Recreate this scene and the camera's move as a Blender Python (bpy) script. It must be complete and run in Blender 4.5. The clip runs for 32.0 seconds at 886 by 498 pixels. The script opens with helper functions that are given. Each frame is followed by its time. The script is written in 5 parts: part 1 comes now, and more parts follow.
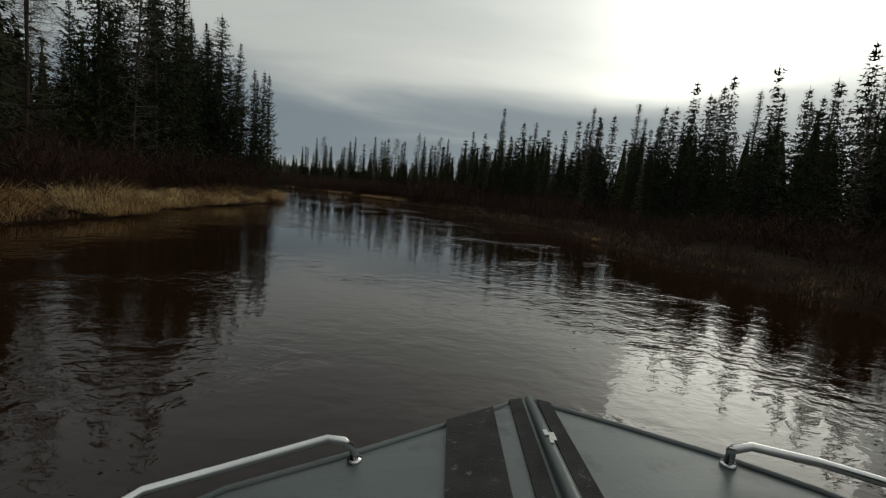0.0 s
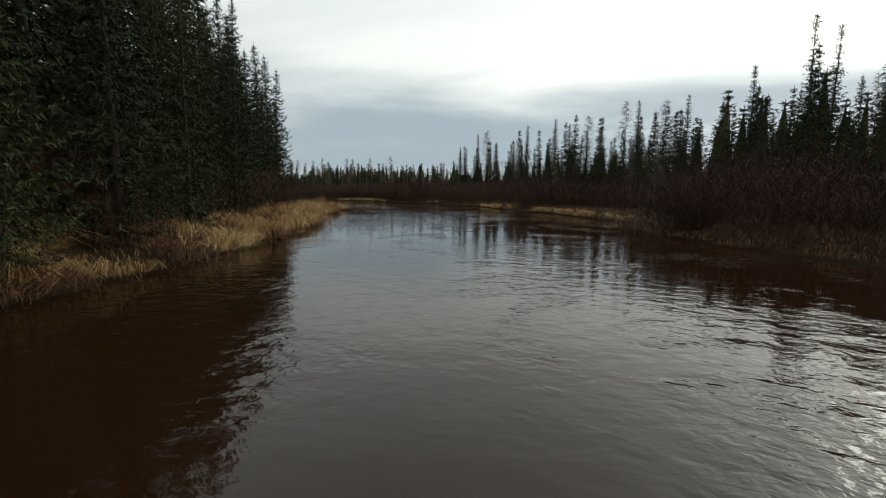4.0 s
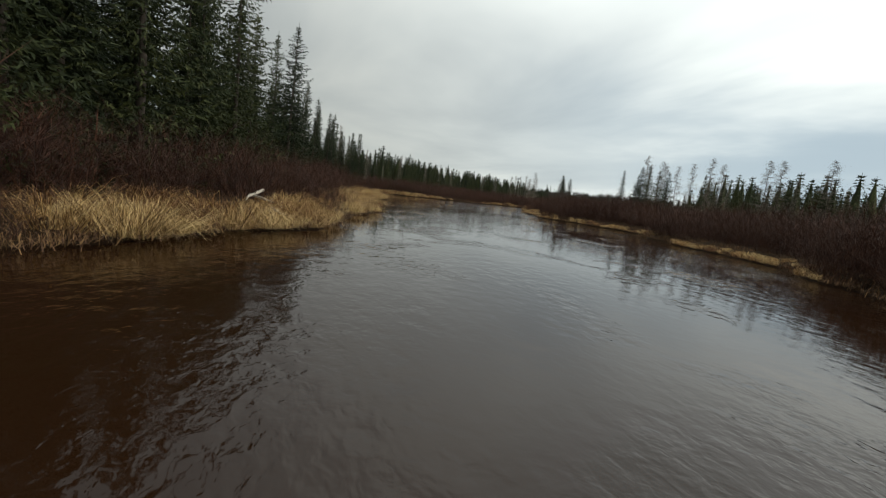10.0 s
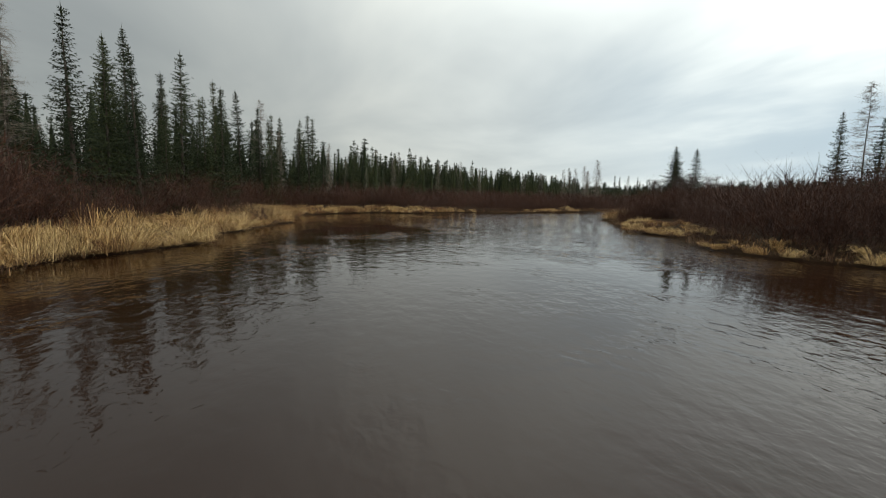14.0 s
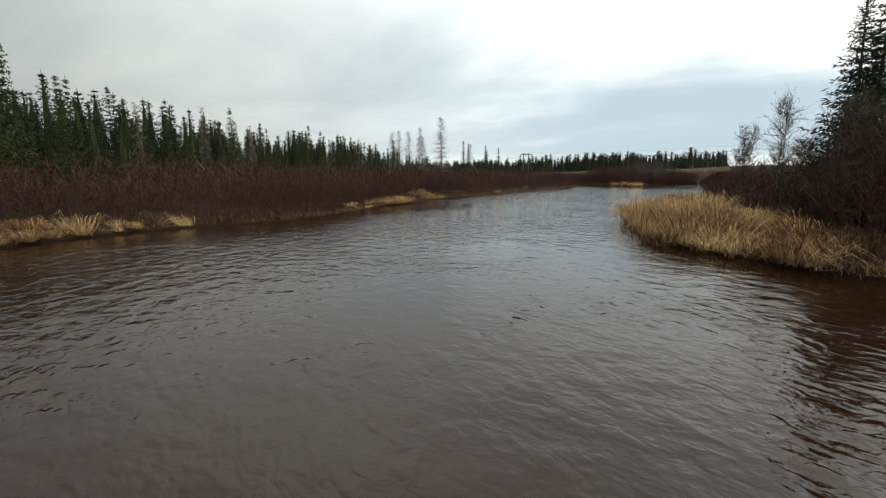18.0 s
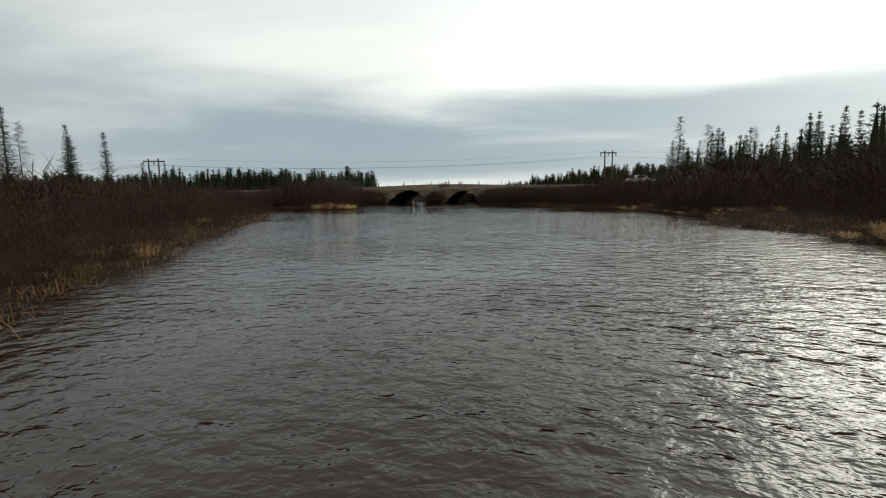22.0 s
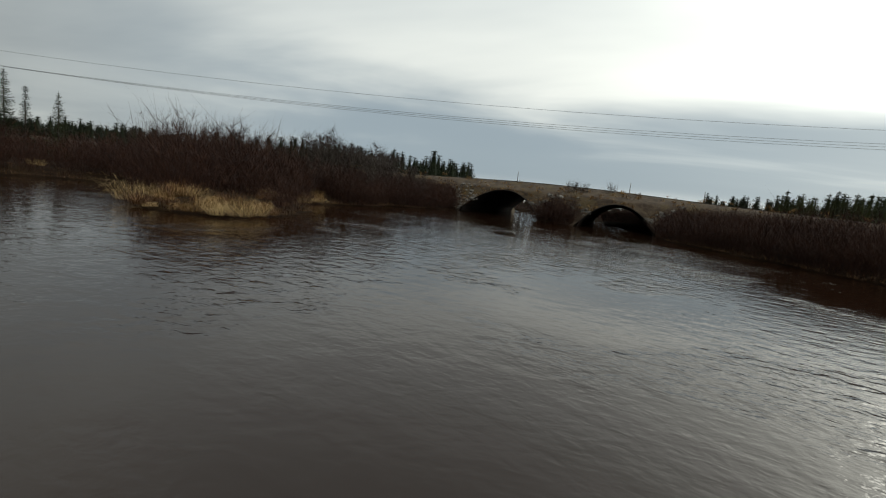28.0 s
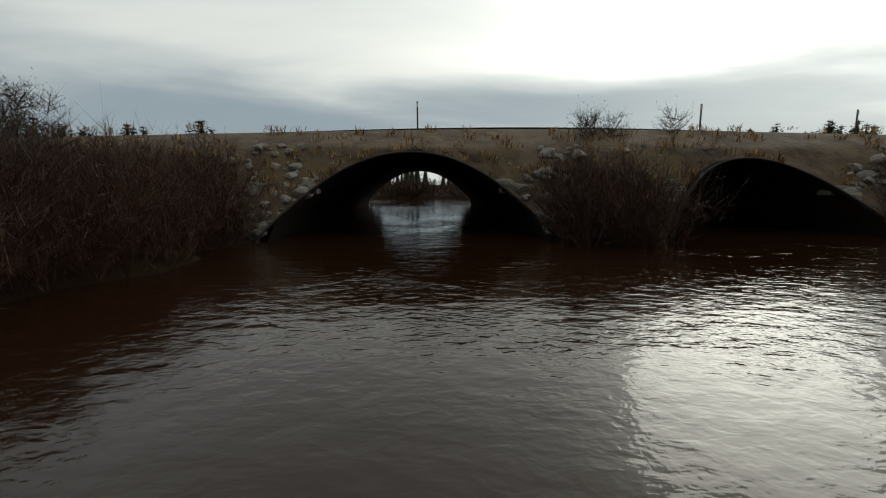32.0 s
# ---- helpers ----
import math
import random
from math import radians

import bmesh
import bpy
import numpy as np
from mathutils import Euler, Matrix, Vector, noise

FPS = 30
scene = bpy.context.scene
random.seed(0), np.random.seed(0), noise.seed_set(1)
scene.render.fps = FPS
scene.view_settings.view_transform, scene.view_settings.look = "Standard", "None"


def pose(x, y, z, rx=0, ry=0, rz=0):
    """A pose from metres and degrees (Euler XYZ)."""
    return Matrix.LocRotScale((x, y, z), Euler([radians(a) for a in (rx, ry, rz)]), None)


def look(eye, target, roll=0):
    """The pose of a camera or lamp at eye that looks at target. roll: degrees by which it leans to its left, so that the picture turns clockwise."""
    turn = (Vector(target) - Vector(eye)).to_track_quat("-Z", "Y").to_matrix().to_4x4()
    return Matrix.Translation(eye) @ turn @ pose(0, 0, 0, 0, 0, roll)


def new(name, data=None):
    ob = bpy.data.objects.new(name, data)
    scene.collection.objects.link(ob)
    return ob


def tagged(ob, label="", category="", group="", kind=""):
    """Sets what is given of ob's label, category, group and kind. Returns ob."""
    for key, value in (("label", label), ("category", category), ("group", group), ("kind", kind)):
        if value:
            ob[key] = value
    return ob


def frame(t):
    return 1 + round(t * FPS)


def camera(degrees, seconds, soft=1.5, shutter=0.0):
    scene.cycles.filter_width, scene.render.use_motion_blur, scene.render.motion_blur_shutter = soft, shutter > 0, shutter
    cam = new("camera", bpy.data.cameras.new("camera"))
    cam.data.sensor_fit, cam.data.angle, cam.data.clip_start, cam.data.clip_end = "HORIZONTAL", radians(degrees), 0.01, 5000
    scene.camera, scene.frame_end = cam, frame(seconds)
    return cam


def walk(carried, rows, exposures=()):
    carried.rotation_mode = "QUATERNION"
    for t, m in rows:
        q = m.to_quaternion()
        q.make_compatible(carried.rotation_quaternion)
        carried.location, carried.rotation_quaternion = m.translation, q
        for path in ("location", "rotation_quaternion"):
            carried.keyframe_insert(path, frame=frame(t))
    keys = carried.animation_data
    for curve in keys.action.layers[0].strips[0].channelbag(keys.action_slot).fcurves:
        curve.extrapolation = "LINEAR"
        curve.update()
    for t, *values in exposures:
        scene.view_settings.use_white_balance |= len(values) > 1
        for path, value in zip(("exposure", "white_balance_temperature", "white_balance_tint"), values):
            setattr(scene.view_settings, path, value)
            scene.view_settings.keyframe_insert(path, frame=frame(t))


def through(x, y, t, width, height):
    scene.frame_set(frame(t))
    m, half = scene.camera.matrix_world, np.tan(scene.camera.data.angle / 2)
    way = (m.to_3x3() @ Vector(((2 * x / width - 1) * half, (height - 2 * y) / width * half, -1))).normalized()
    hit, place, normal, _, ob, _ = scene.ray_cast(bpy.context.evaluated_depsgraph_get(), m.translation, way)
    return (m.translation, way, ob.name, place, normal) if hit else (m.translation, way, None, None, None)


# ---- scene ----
cam = camera(90.3, 32.0, soft=1.15, shutter=0.0)
PATH = [
    (0, (-36.41, 36.08, 1.56), (-35.850, 45.984, 0.307), 5.07),
    (0.5, (-35.43, 39.76, 1.56), (-36.107, 49.655, 0.292), 4.90),
    (1, (-34.96, 43.47, 1.56), (-36.577, 53.254, 0.287), 4.60),
    (1.5, (-35.06, 47.12, 1.56), (-37.202, 56.813, 0.335), 3.82),
    (2, (-35.63, 50.71, 1.56), (-38.210, 60.298, 0.397), 2.70),
    (2.5, (-36.41, 54.43, 1.56), (-39.321, 63.920, 0.382), 2.72),
    (3, (-37.35, 58.22, 1.56), (-40.632, 67.594, 0.389), 2.26),
    (3.5, (-38.45, 62.02, 1.56), (-41.981, 71.309, 0.421), 1.19),
    (4, (-39.63, 65.80, 1.56), (-43.098, 75.095, 0.260), 0.26),
    (4.5, (-40.75, 69.61, 1.56), (-44.227, 78.911, 0.339), 0.16),
    (5, (-41.81, 73.46, 1.56), (-45.513, 82.667, 0.367), 1.06),
    (5.5, (-42.82, 77.34, 1.56), (-46.977, 86.359, 0.370), 2.80),
    (6, (-43.77, 81.34, 1.56), (-48.440, 90.097, 0.345), 3.09),
    (6.5, (-44.91, 85.13, 1.56), (-50.161, 93.544, 0.290), 3.22),
    (7, (-46.17, 88.77, 1.56), (-52.074, 96.735, 0.246), 3.58),
    (7.5, (-47.55, 92.26, 1.56), (-54.181, 99.620, 0.217), 3.56),
    (8, (-49.32, 95.52, 1.56), (-56.732, 102.077, 0.147), 3.79),
    (8.5, (-51.49, 98.67, 1.56), (-59.715, 104.187, 0.193), 6.18),
    (9, (-53.99, 101.82, 1.56), (-62.791, 106.374, 0.228), 6.56),
    (9.5, (-56.81, 104.72, 1.56), (-66.019, 108.376, 0.230), 6.54),
    (10, (-59.94, 107.24, 1.56), (-69.403, 110.203, 0.259), 6.95),
    (10.5, (-63.28, 109.18, 1.56), (-72.871, 111.689, 0.273), 7.08),
    (11, (-66.80, 110.84, 1.56), (-76.456, 113.113, 0.331), 7.19),
    (11.5, (-70.39, 112.49, 1.56), (-80.075, 114.709, 0.407), 6.58),
    (12, (-74.03, 113.99, 1.56), (-83.712, 116.259, 0.485), 5.75),
    (12.5, (-77.74, 115.38, 1.56), (-87.451, 117.519, 0.538), 5.04),
    (13, (-81.40, 116.62, 1.56), (-91.177, 118.468, 0.522), 4.81),
    (13.5, (-85.10, 117.69, 1.56), (-94.919, 119.268, 0.542), 4.94),
    (14, (-88.93, 118.70, 1.56), (-98.667, 120.646, 0.404), 1.29),
    (14.5, (-92.76, 119.88, 1.56), (-102.434, 122.117, 0.371), 0.00),
    (15, (-96.56, 121.20, 1.56), (-106.249, 123.406, 0.430), -0.11),
    (15.5, (-100.32, 122.57, 1.56), (-110.085, 124.573, 0.720), -0.22),
    (16, (-104.02, 123.96, 1.56), (-113.724, 126.224, 0.768), -0.90),
    (16.5, (-107.73, 125.33, 1.56), (-117.361, 127.842, 0.591), -1.20),
    (17, (-111.50, 126.65, 1.56), (-120.930, 129.808, 0.467), -1.05),
    (17.5, (-115.23, 128.10, 1.56), (-124.117, 132.467, 0.177), -0.90),
    (18, (-118.81, 129.86, 1.56), (-126.836, 135.616, -0.019), -0.42),
    (18.5, (-122.31, 131.82, 1.56), (-129.381, 138.745, 0.107), 0.92),
    (19, (-125.69, 133.91, 1.56), (-131.969, 141.560, 0.123), 1.27),
    (19.5, (-128.79, 136.13, 1.56), (-134.508, 144.224, 0.187), 0.74),
    (20, (-131.83, 138.41, 1.56), (-136.675, 147.046, 0.189), 0.41),
    (20.5, (-134.91, 140.97, 1.56), (-138.625, 150.156, 0.214), 0.11),
    (21, (-137.98, 143.86, 1.56), (-140.573, 153.426, 0.248), -0.27),
    (21.5, (-140.56, 147.08, 1.56), (-142.397, 156.827, 0.281), -0.51),
    (22, (-142.50, 150.39, 1.56), (-144.040, 160.194, 0.352), -0.81),
    (22.5, (-143.89, 153.77, 1.56), (-145.318, 163.597, 0.408), -1.28),
    (23, (-145.03, 157.18, 1.56), (-146.386, 167.028, 0.465), -1.05),
    (23.5, (-146.07, 160.68, 1.56), (-147.327, 170.545, 0.541), -0.74),
    (24, (-146.94, 164.26, 1.56), (-147.994, 174.156, 0.586), -0.37),
    (24.5, (-147.51, 167.87, 1.56), (-148.311, 177.793, 0.584), -0.13),
    (25, (-147.96, 171.38, 1.56), (-149.091, 181.251, 0.410), -0.07),
    (25.5, (-148.51, 174.84, 1.56), (-149.871, 184.673, 0.374), 0.12),
    (26, (-149.11, 178.30, 1.56), (-150.435, 188.148, 0.434), 1.14),
    (26.5, (-149.63, 181.86, 1.56), (-150.983, 191.723, 0.660), 2.98),
    (27, (-150.04, 185.61, 1.56), (-152.269, 195.295, 0.459), 5.36),
    (27.5, (-150.49, 189.37, 1.56), (-153.526, 198.829, 0.369), 6.59),
    (28, (-151.03, 192.99, 1.56), (-154.741, 202.189, 0.309), 6.74),
    (28.5, (-152.03, 196.42, 1.56), (-156.046, 205.495, 0.351), 6.55),
    (29, (-153.59, 199.92, 1.56), (-157.499, 209.049, 0.408), 5.53),
    (29.5, (-155.51, 203.52, 1.56), (-158.942, 212.850, 0.483), 4.60),
    (30, (-157.45, 207.25, 1.56), (-160.065, 216.846, 0.514), 2.35),
    (30.5, (-159.10, 211.07, 1.56), (-160.722, 220.875, 0.465), 0.53),
    (31, (-160.45, 215.02, 1.56), (-161.153, 224.915, 0.263), -0.88),
    (31.5, (-161.54, 219.06, 1.56), (-161.548, 228.977, 0.254), -1.24),
    (32, (-162.38, 223.19, 1.56), (-162.023, 233.078, 0.114), -0.24),
]
EXPOSURES = [(t, s, 6500, 4) for t, s in ((0, -1.4), (1.5, -1.1), (3, -0.6), (6, -0.26), (9, -0.17), (13, 0.05), (16, 0.05), (18, 0.17), (20, 0.0), (23, -0.64), (26.5, -0.68), (29, -0.64), (31, -0.82), (32, -0.82))]
walk(cam, [(t, look(eye, target, roll)) for t, eye, target, roll in PATH], EXPOSURES)

# ---- light: bright overcast, the sun behind thin cloud ----
SUN_AZ, SUN_EL = radians(38), radians(23)      # azimuth clockwise from +y
SUN_DIR = Vector((math.sin(SUN_AZ) * math.cos(SUN_EL), math.cos(SUN_AZ) * math.cos(SUN_EL), math.sin(SUN_EL)))


def build_world():
    w = bpy.data.worlds.new("overcast_sky")
    scene.world = w
    w.use_nodes = True
    nt = w.node_tree
    nt.nodes.clear()
    N, L = nt.nodes.new, nt.links.new

    def math_node(op, a, b=None, clamp=False):
        n = N("ShaderNodeMath")
        n.operation, n.use_clamp = op, clamp
        for i, v in enumerate((a, b)):
            if v is None:
                continue
            if isinstance(v, (int, float)):
                n.inputs[i].default_value = v
            else:
                L(v, n.inputs[i])
        return n.outputs[0]

    tc = N("ShaderNodeTexCoord")
    sep = N("ShaderNodeSeparateXYZ")
    L(tc.outputs["Generated"], sep.inputs[0])
    up = math_node("MAXIMUM", sep.outputs[2], 0.0)
    den = math_node("ADD", up, 0.10)
    comb = N("ShaderNodeCombineXYZ")
    L(math_node("DIVIDE", sep.outputs[0], den), comb.inputs[0])
    L(math_node("DIVIDE", sep.outputs[1], den), comb.inputs[1])
    mp = N("ShaderNodeMapping")
    mp.inputs["Rotation"].default_value = (0, 0, radians(-35))
    mp.inputs["Scale"].default_value = (0.42, 0.70, 1)
    mp.inputs["Location"].default_value = (1.7, 0.4, 0.0)
    L(comb.outputs[0], mp.inputs[0])
    big = N("ShaderNodeTexNoise")
    big.inputs["Scale"].default_value, big.inputs["Detail"].default_value = 0.8, 5
    big.inputs["Roughness"].default_value, big.inputs["Distortion"].default_value = 0.5, 0.35
    L(mp.outputs[0], big.inputs["Vector"])
    ramp = N("ShaderNodeValToRGB")
    e = ramp.color_ramp.elements
    e[0].position, e[0].color = 0.30, (0.575, 0.60, 0.615, 1)
    e[1].position, e[1].color = 0.66, (0.97, 0.97, 0.935, 1)
    mid = ramp.color_ramp.elements.new(0.46)
    mid.color = (0.75, 0.77, 0.768, 1)
    L(big.outputs["Fac"], ramp.inputs[0])
    # a long bank of blue-grey cloud low in the north, broken at its edges
    bank = N("ShaderNodeMapRange")
    bank.interpolation_type = "SMOOTHSTEP"
    bank.inputs[1].default_value, bank.inputs[2].default_value = 0.31, 0.12
    L(math_node("ADD", up, math_node("MULTIPLY", math_node("SUBTRACT", big.outputs["Fac"], 0.5), 0.45)), bank.inputs[0])
    north = N("ShaderNodeMapRange")
    north.interpolation_type = "SMOOTHSTEP"
    north.inputs[1].default_value, north.inputs[2].default_value = 0.15, 0.85
    L(sep.outputs[1], north.inputs[0])
    strip = N("ShaderNodeMapRange")
    strip.interpolation_type = "SMOOTHSTEP"
    strip.inputs[1].default_value, strip.inputs[2].default_value = 0.01, 0.06
    L(up, strip.inputs[0])
    veil = N("ShaderNodeMixRGB")
    veil.inputs[2].default_value = (0.345, 0.41, 0.475, 1)
    cover = math_node("MULTIPLY", math_node("MULTIPLY", bank.outputs[0], north.outputs[0]), math_node("MULTIPLY", strip.outputs[0], 0.95))
    L(cover, veil.inputs[0])
    L(ramp.outputs[0], veil.inputs[1])
    # a touch brighter overhead
    high = N("ShaderNodeMapRange")
    high.interpolation_type = "SMOOTHSTEP"
    high.inputs[1].default_value, high.inputs[2].default_value = 0.18, 0.70
    high.inputs[3].default_value, high.inputs[4].default_value = 1.0, 1.32
    L(up, high.inputs[0])
    lift = N("ShaderNodeMixRGB")
    lift.blend_type = "MULTIPLY"
    lift.inputs[0].default_value = 1.0
    L(veil.outputs[0], lift.inputs[1])
    L(high.outputs[0], lift.inputs[2])
    # and dimmer on the side away from the sun
    dot = N("ShaderNodeVectorMath")
    dot.operation = "DOT_PRODUCT"
    dot.inputs[1].default_value = SUN_DIR
    L(tc.outputs["Generated"], dot.inputs[0])
    away = N("ShaderNodeMapRange")
    away.interpolation_type = "SMOOTHSTEP"
    away.inputs[1].default_value, away.inputs[2].default_value = -0.9, 0.35
    away.inputs[3].default_value, away.inputs[4].default_value = 0.28, 1.0
    L(dot.outputs["Value"], away.inputs[0])
    dim = N("ShaderNodeMixRGB")
    dim.blend_type = "MULTIPLY"
    dim.inputs[0].default_value = 1.0
    L(lift.outputs[0], dim.inputs[1])
    L(away.outputs[0], dim.inputs[2])
    veil = dim
    # the sun through cloud
    pos = math_node("MAXIMUM", dot.outputs["Value"], 0.0)
    wide = math_node("MULTIPLY", math_node("POWER", pos, 7), 0.75)
    tight = math_node("MULTIPLY", math_node("POWER", pos, 40), 1.7)
    glow = math_node("ADD", wide, tight)
    behind = math_node("SUBTRACT", 1.0, math_node("MULTIPLY", cover, 0.8))
    broken = math_node("MULTIPLY", math_node("MULTIPLY", glow, behind), math_node("MULTIPLY_ADD", big.outputs["Fac"], 1.5))
    gl = N("ShaderNodeMixRGB")
    gl.blend_type = "ADD"
    gl.inputs[0].default_value = 1.0
    L(veil.outputs[0], gl.inputs[1])
    gc = N("ShaderNodeMixRGB")
    gc.blend_type = "MULTIPLY"
    gc.inputs[0].default_value = 1.0
    gc.inputs[1].default_value = (1.0, 0.96, 0.86, 1)
    L(broken, gc.inputs[2])
    L(gc.outputs[0], gl.inputs[2])
    sky = N("ShaderNodeTexSky")
    sky.sky_type, sky.sun_disc = "NISHITA", False
    sky.sun_elevation, sky.sun_rotation = SUN_EL, SUN_AZ
    clear = N("ShaderNodeBackground")
    clear.inputs[1].default_value = 0.05
    L(sky.outputs[0], clear.inputs[0])
    cloud = N("ShaderNodeBackground")
    cloud.inputs[1].default_value = 1.55
    L(gl.outputs[0], cloud.inputs[0])
    mix = N("ShaderNodeMixShader")
    mix.inputs[0].default_value = 0.9
    L(clear.outputs[0], mix.inputs[1])
    L(cloud.outputs[0], mix.inputs[2])
    out = N("ShaderNodeOutputWorld")
    L(mix.outputs[0], out.inputs[0])


build_world()
sun_data = bpy.data.lights.new("sun", "SUN")
sun_data.energy, sun_data.angle, sun_data.color = 0.5, radians(22), (1.0, 0.95, 0.87)
sun = new("sun", sun_data)
sun.matrix_basis = look(SUN_DIR * 100, (0, 0, 0))


# ---- materials ----
def material(name, colours, scale=2.0, rough=0.9, detail=6.0, island=0.0, objrand=0.0, bump=0.0, bump_scale=20.0,
             metal=0.0, stretch=(1, 1, 1), spec=0.25, second=None, through=0.0):
    """A surface of two or three mixed tones: noise at one scale, optional variation piece by piece, fine relief."""
    m = bpy.data.materials.new(name)
    m.use_nodes = True
    nt = m.node_tree
    N, L = nt.nodes.new, nt.links.new
    b = nt.nodes["Principled BSDF"]
    b.inputs["Roughness"].default_value, b.inputs["Metallic"].default_value = rough, metal
    b.inputs["Specular IOR Level"].default_value = spec
    tc = N("ShaderNodeTexCoord")
    mp = N("ShaderNodeMapping")
    mp.inputs["Scale"].default_value = stretch
    L(tc.outputs["Object"], mp.inputs[0])
    n1 = N("ShaderNodeTexNoise")
    n1.inputs["Scale"].default_value, n1.inputs["Detail"].default_value = scale, detail
    L(mp.outputs[0], n1.inputs["Vector"])
    fac = n1.outputs["Fac"]
    for src, amount in ((("ShaderNodeNewGeometry", "Random Per Island"), island), (("ShaderNodeObjectInfo", "Random"), objrand)):
        if amount:
            g = N(src[0])
            mx = N("ShaderNodeMix")
            mx.inputs[0].default_value = amount
            L(fac, mx.inputs[2])
            L(g.outputs[src[1]], mx.inputs[3])
            fac = mx.outputs[0]
    ramp = N("ShaderNodeValToRGB")
    els = ramp.color_ramp.elements
    els[0].position, els[1].position = 0.25, 0.78
    els[0].color, els[1].color = (*colours[0], 1), (*colours[-1], 1)
    if len(colours) == 3:
        els.new(0.5).color = (*colours[1], 1)
    L(fac, ramp.inputs[0])
    col = ramp.outputs[0]
    if second:
        tone, size, edge = second
        n2 = N("ShaderNodeTexNoise")
        n2.inputs["Scale"].default_value, n2.inputs["Detail"].default_value = size, 4
        L(tc.outputs["Object"], n2.inputs["Vector"])
        mr = N("ShaderNodeMapRange")
        mr.inputs[1].default_value, mr.inputs[2].default_value = edge, edge + 0.12
        L(n2.outputs["Fac"], mr.inputs[0])
        mc = N("ShaderNodeMixRGB")
        mc.inputs[2].default_value = (*tone, 1)
        L(mr.outputs[0], mc.inputs[0])
        L(col, mc.inputs[1])
        col = mc.outputs[0]
    L(col, b.inputs["Base Color"])
    if bump:
        nb = N("ShaderNodeTexNoise")
        nb.inputs["Scale"].default_value, nb.inputs["Detail"].default_value = bump_scale, 8
        L(mp.outputs[0], nb.inputs["Vector"])
        bp = N("ShaderNodeBump")
        bp.inputs["Strength"].default_value, bp.inputs["Distance"].default_value = bump, 0.05
        L(nb.outputs["Fac"], bp.inputs["Height"])
        L(bp.outputs[0], b.inputs["Normal"])
    if through:
        tr = N("ShaderNodeBsdfTranslucent")
        L(col, tr.inputs[0])
        ms = N("ShaderNodeMixShader")
        ms.inputs[0].default_value = through
        L(b.outputs[0], ms.inputs[1])
        L(tr.outputs[0], ms.inputs[2])
        L(ms.outputs[0], nt.nodes["Material Output"].inputs[0])
    return m


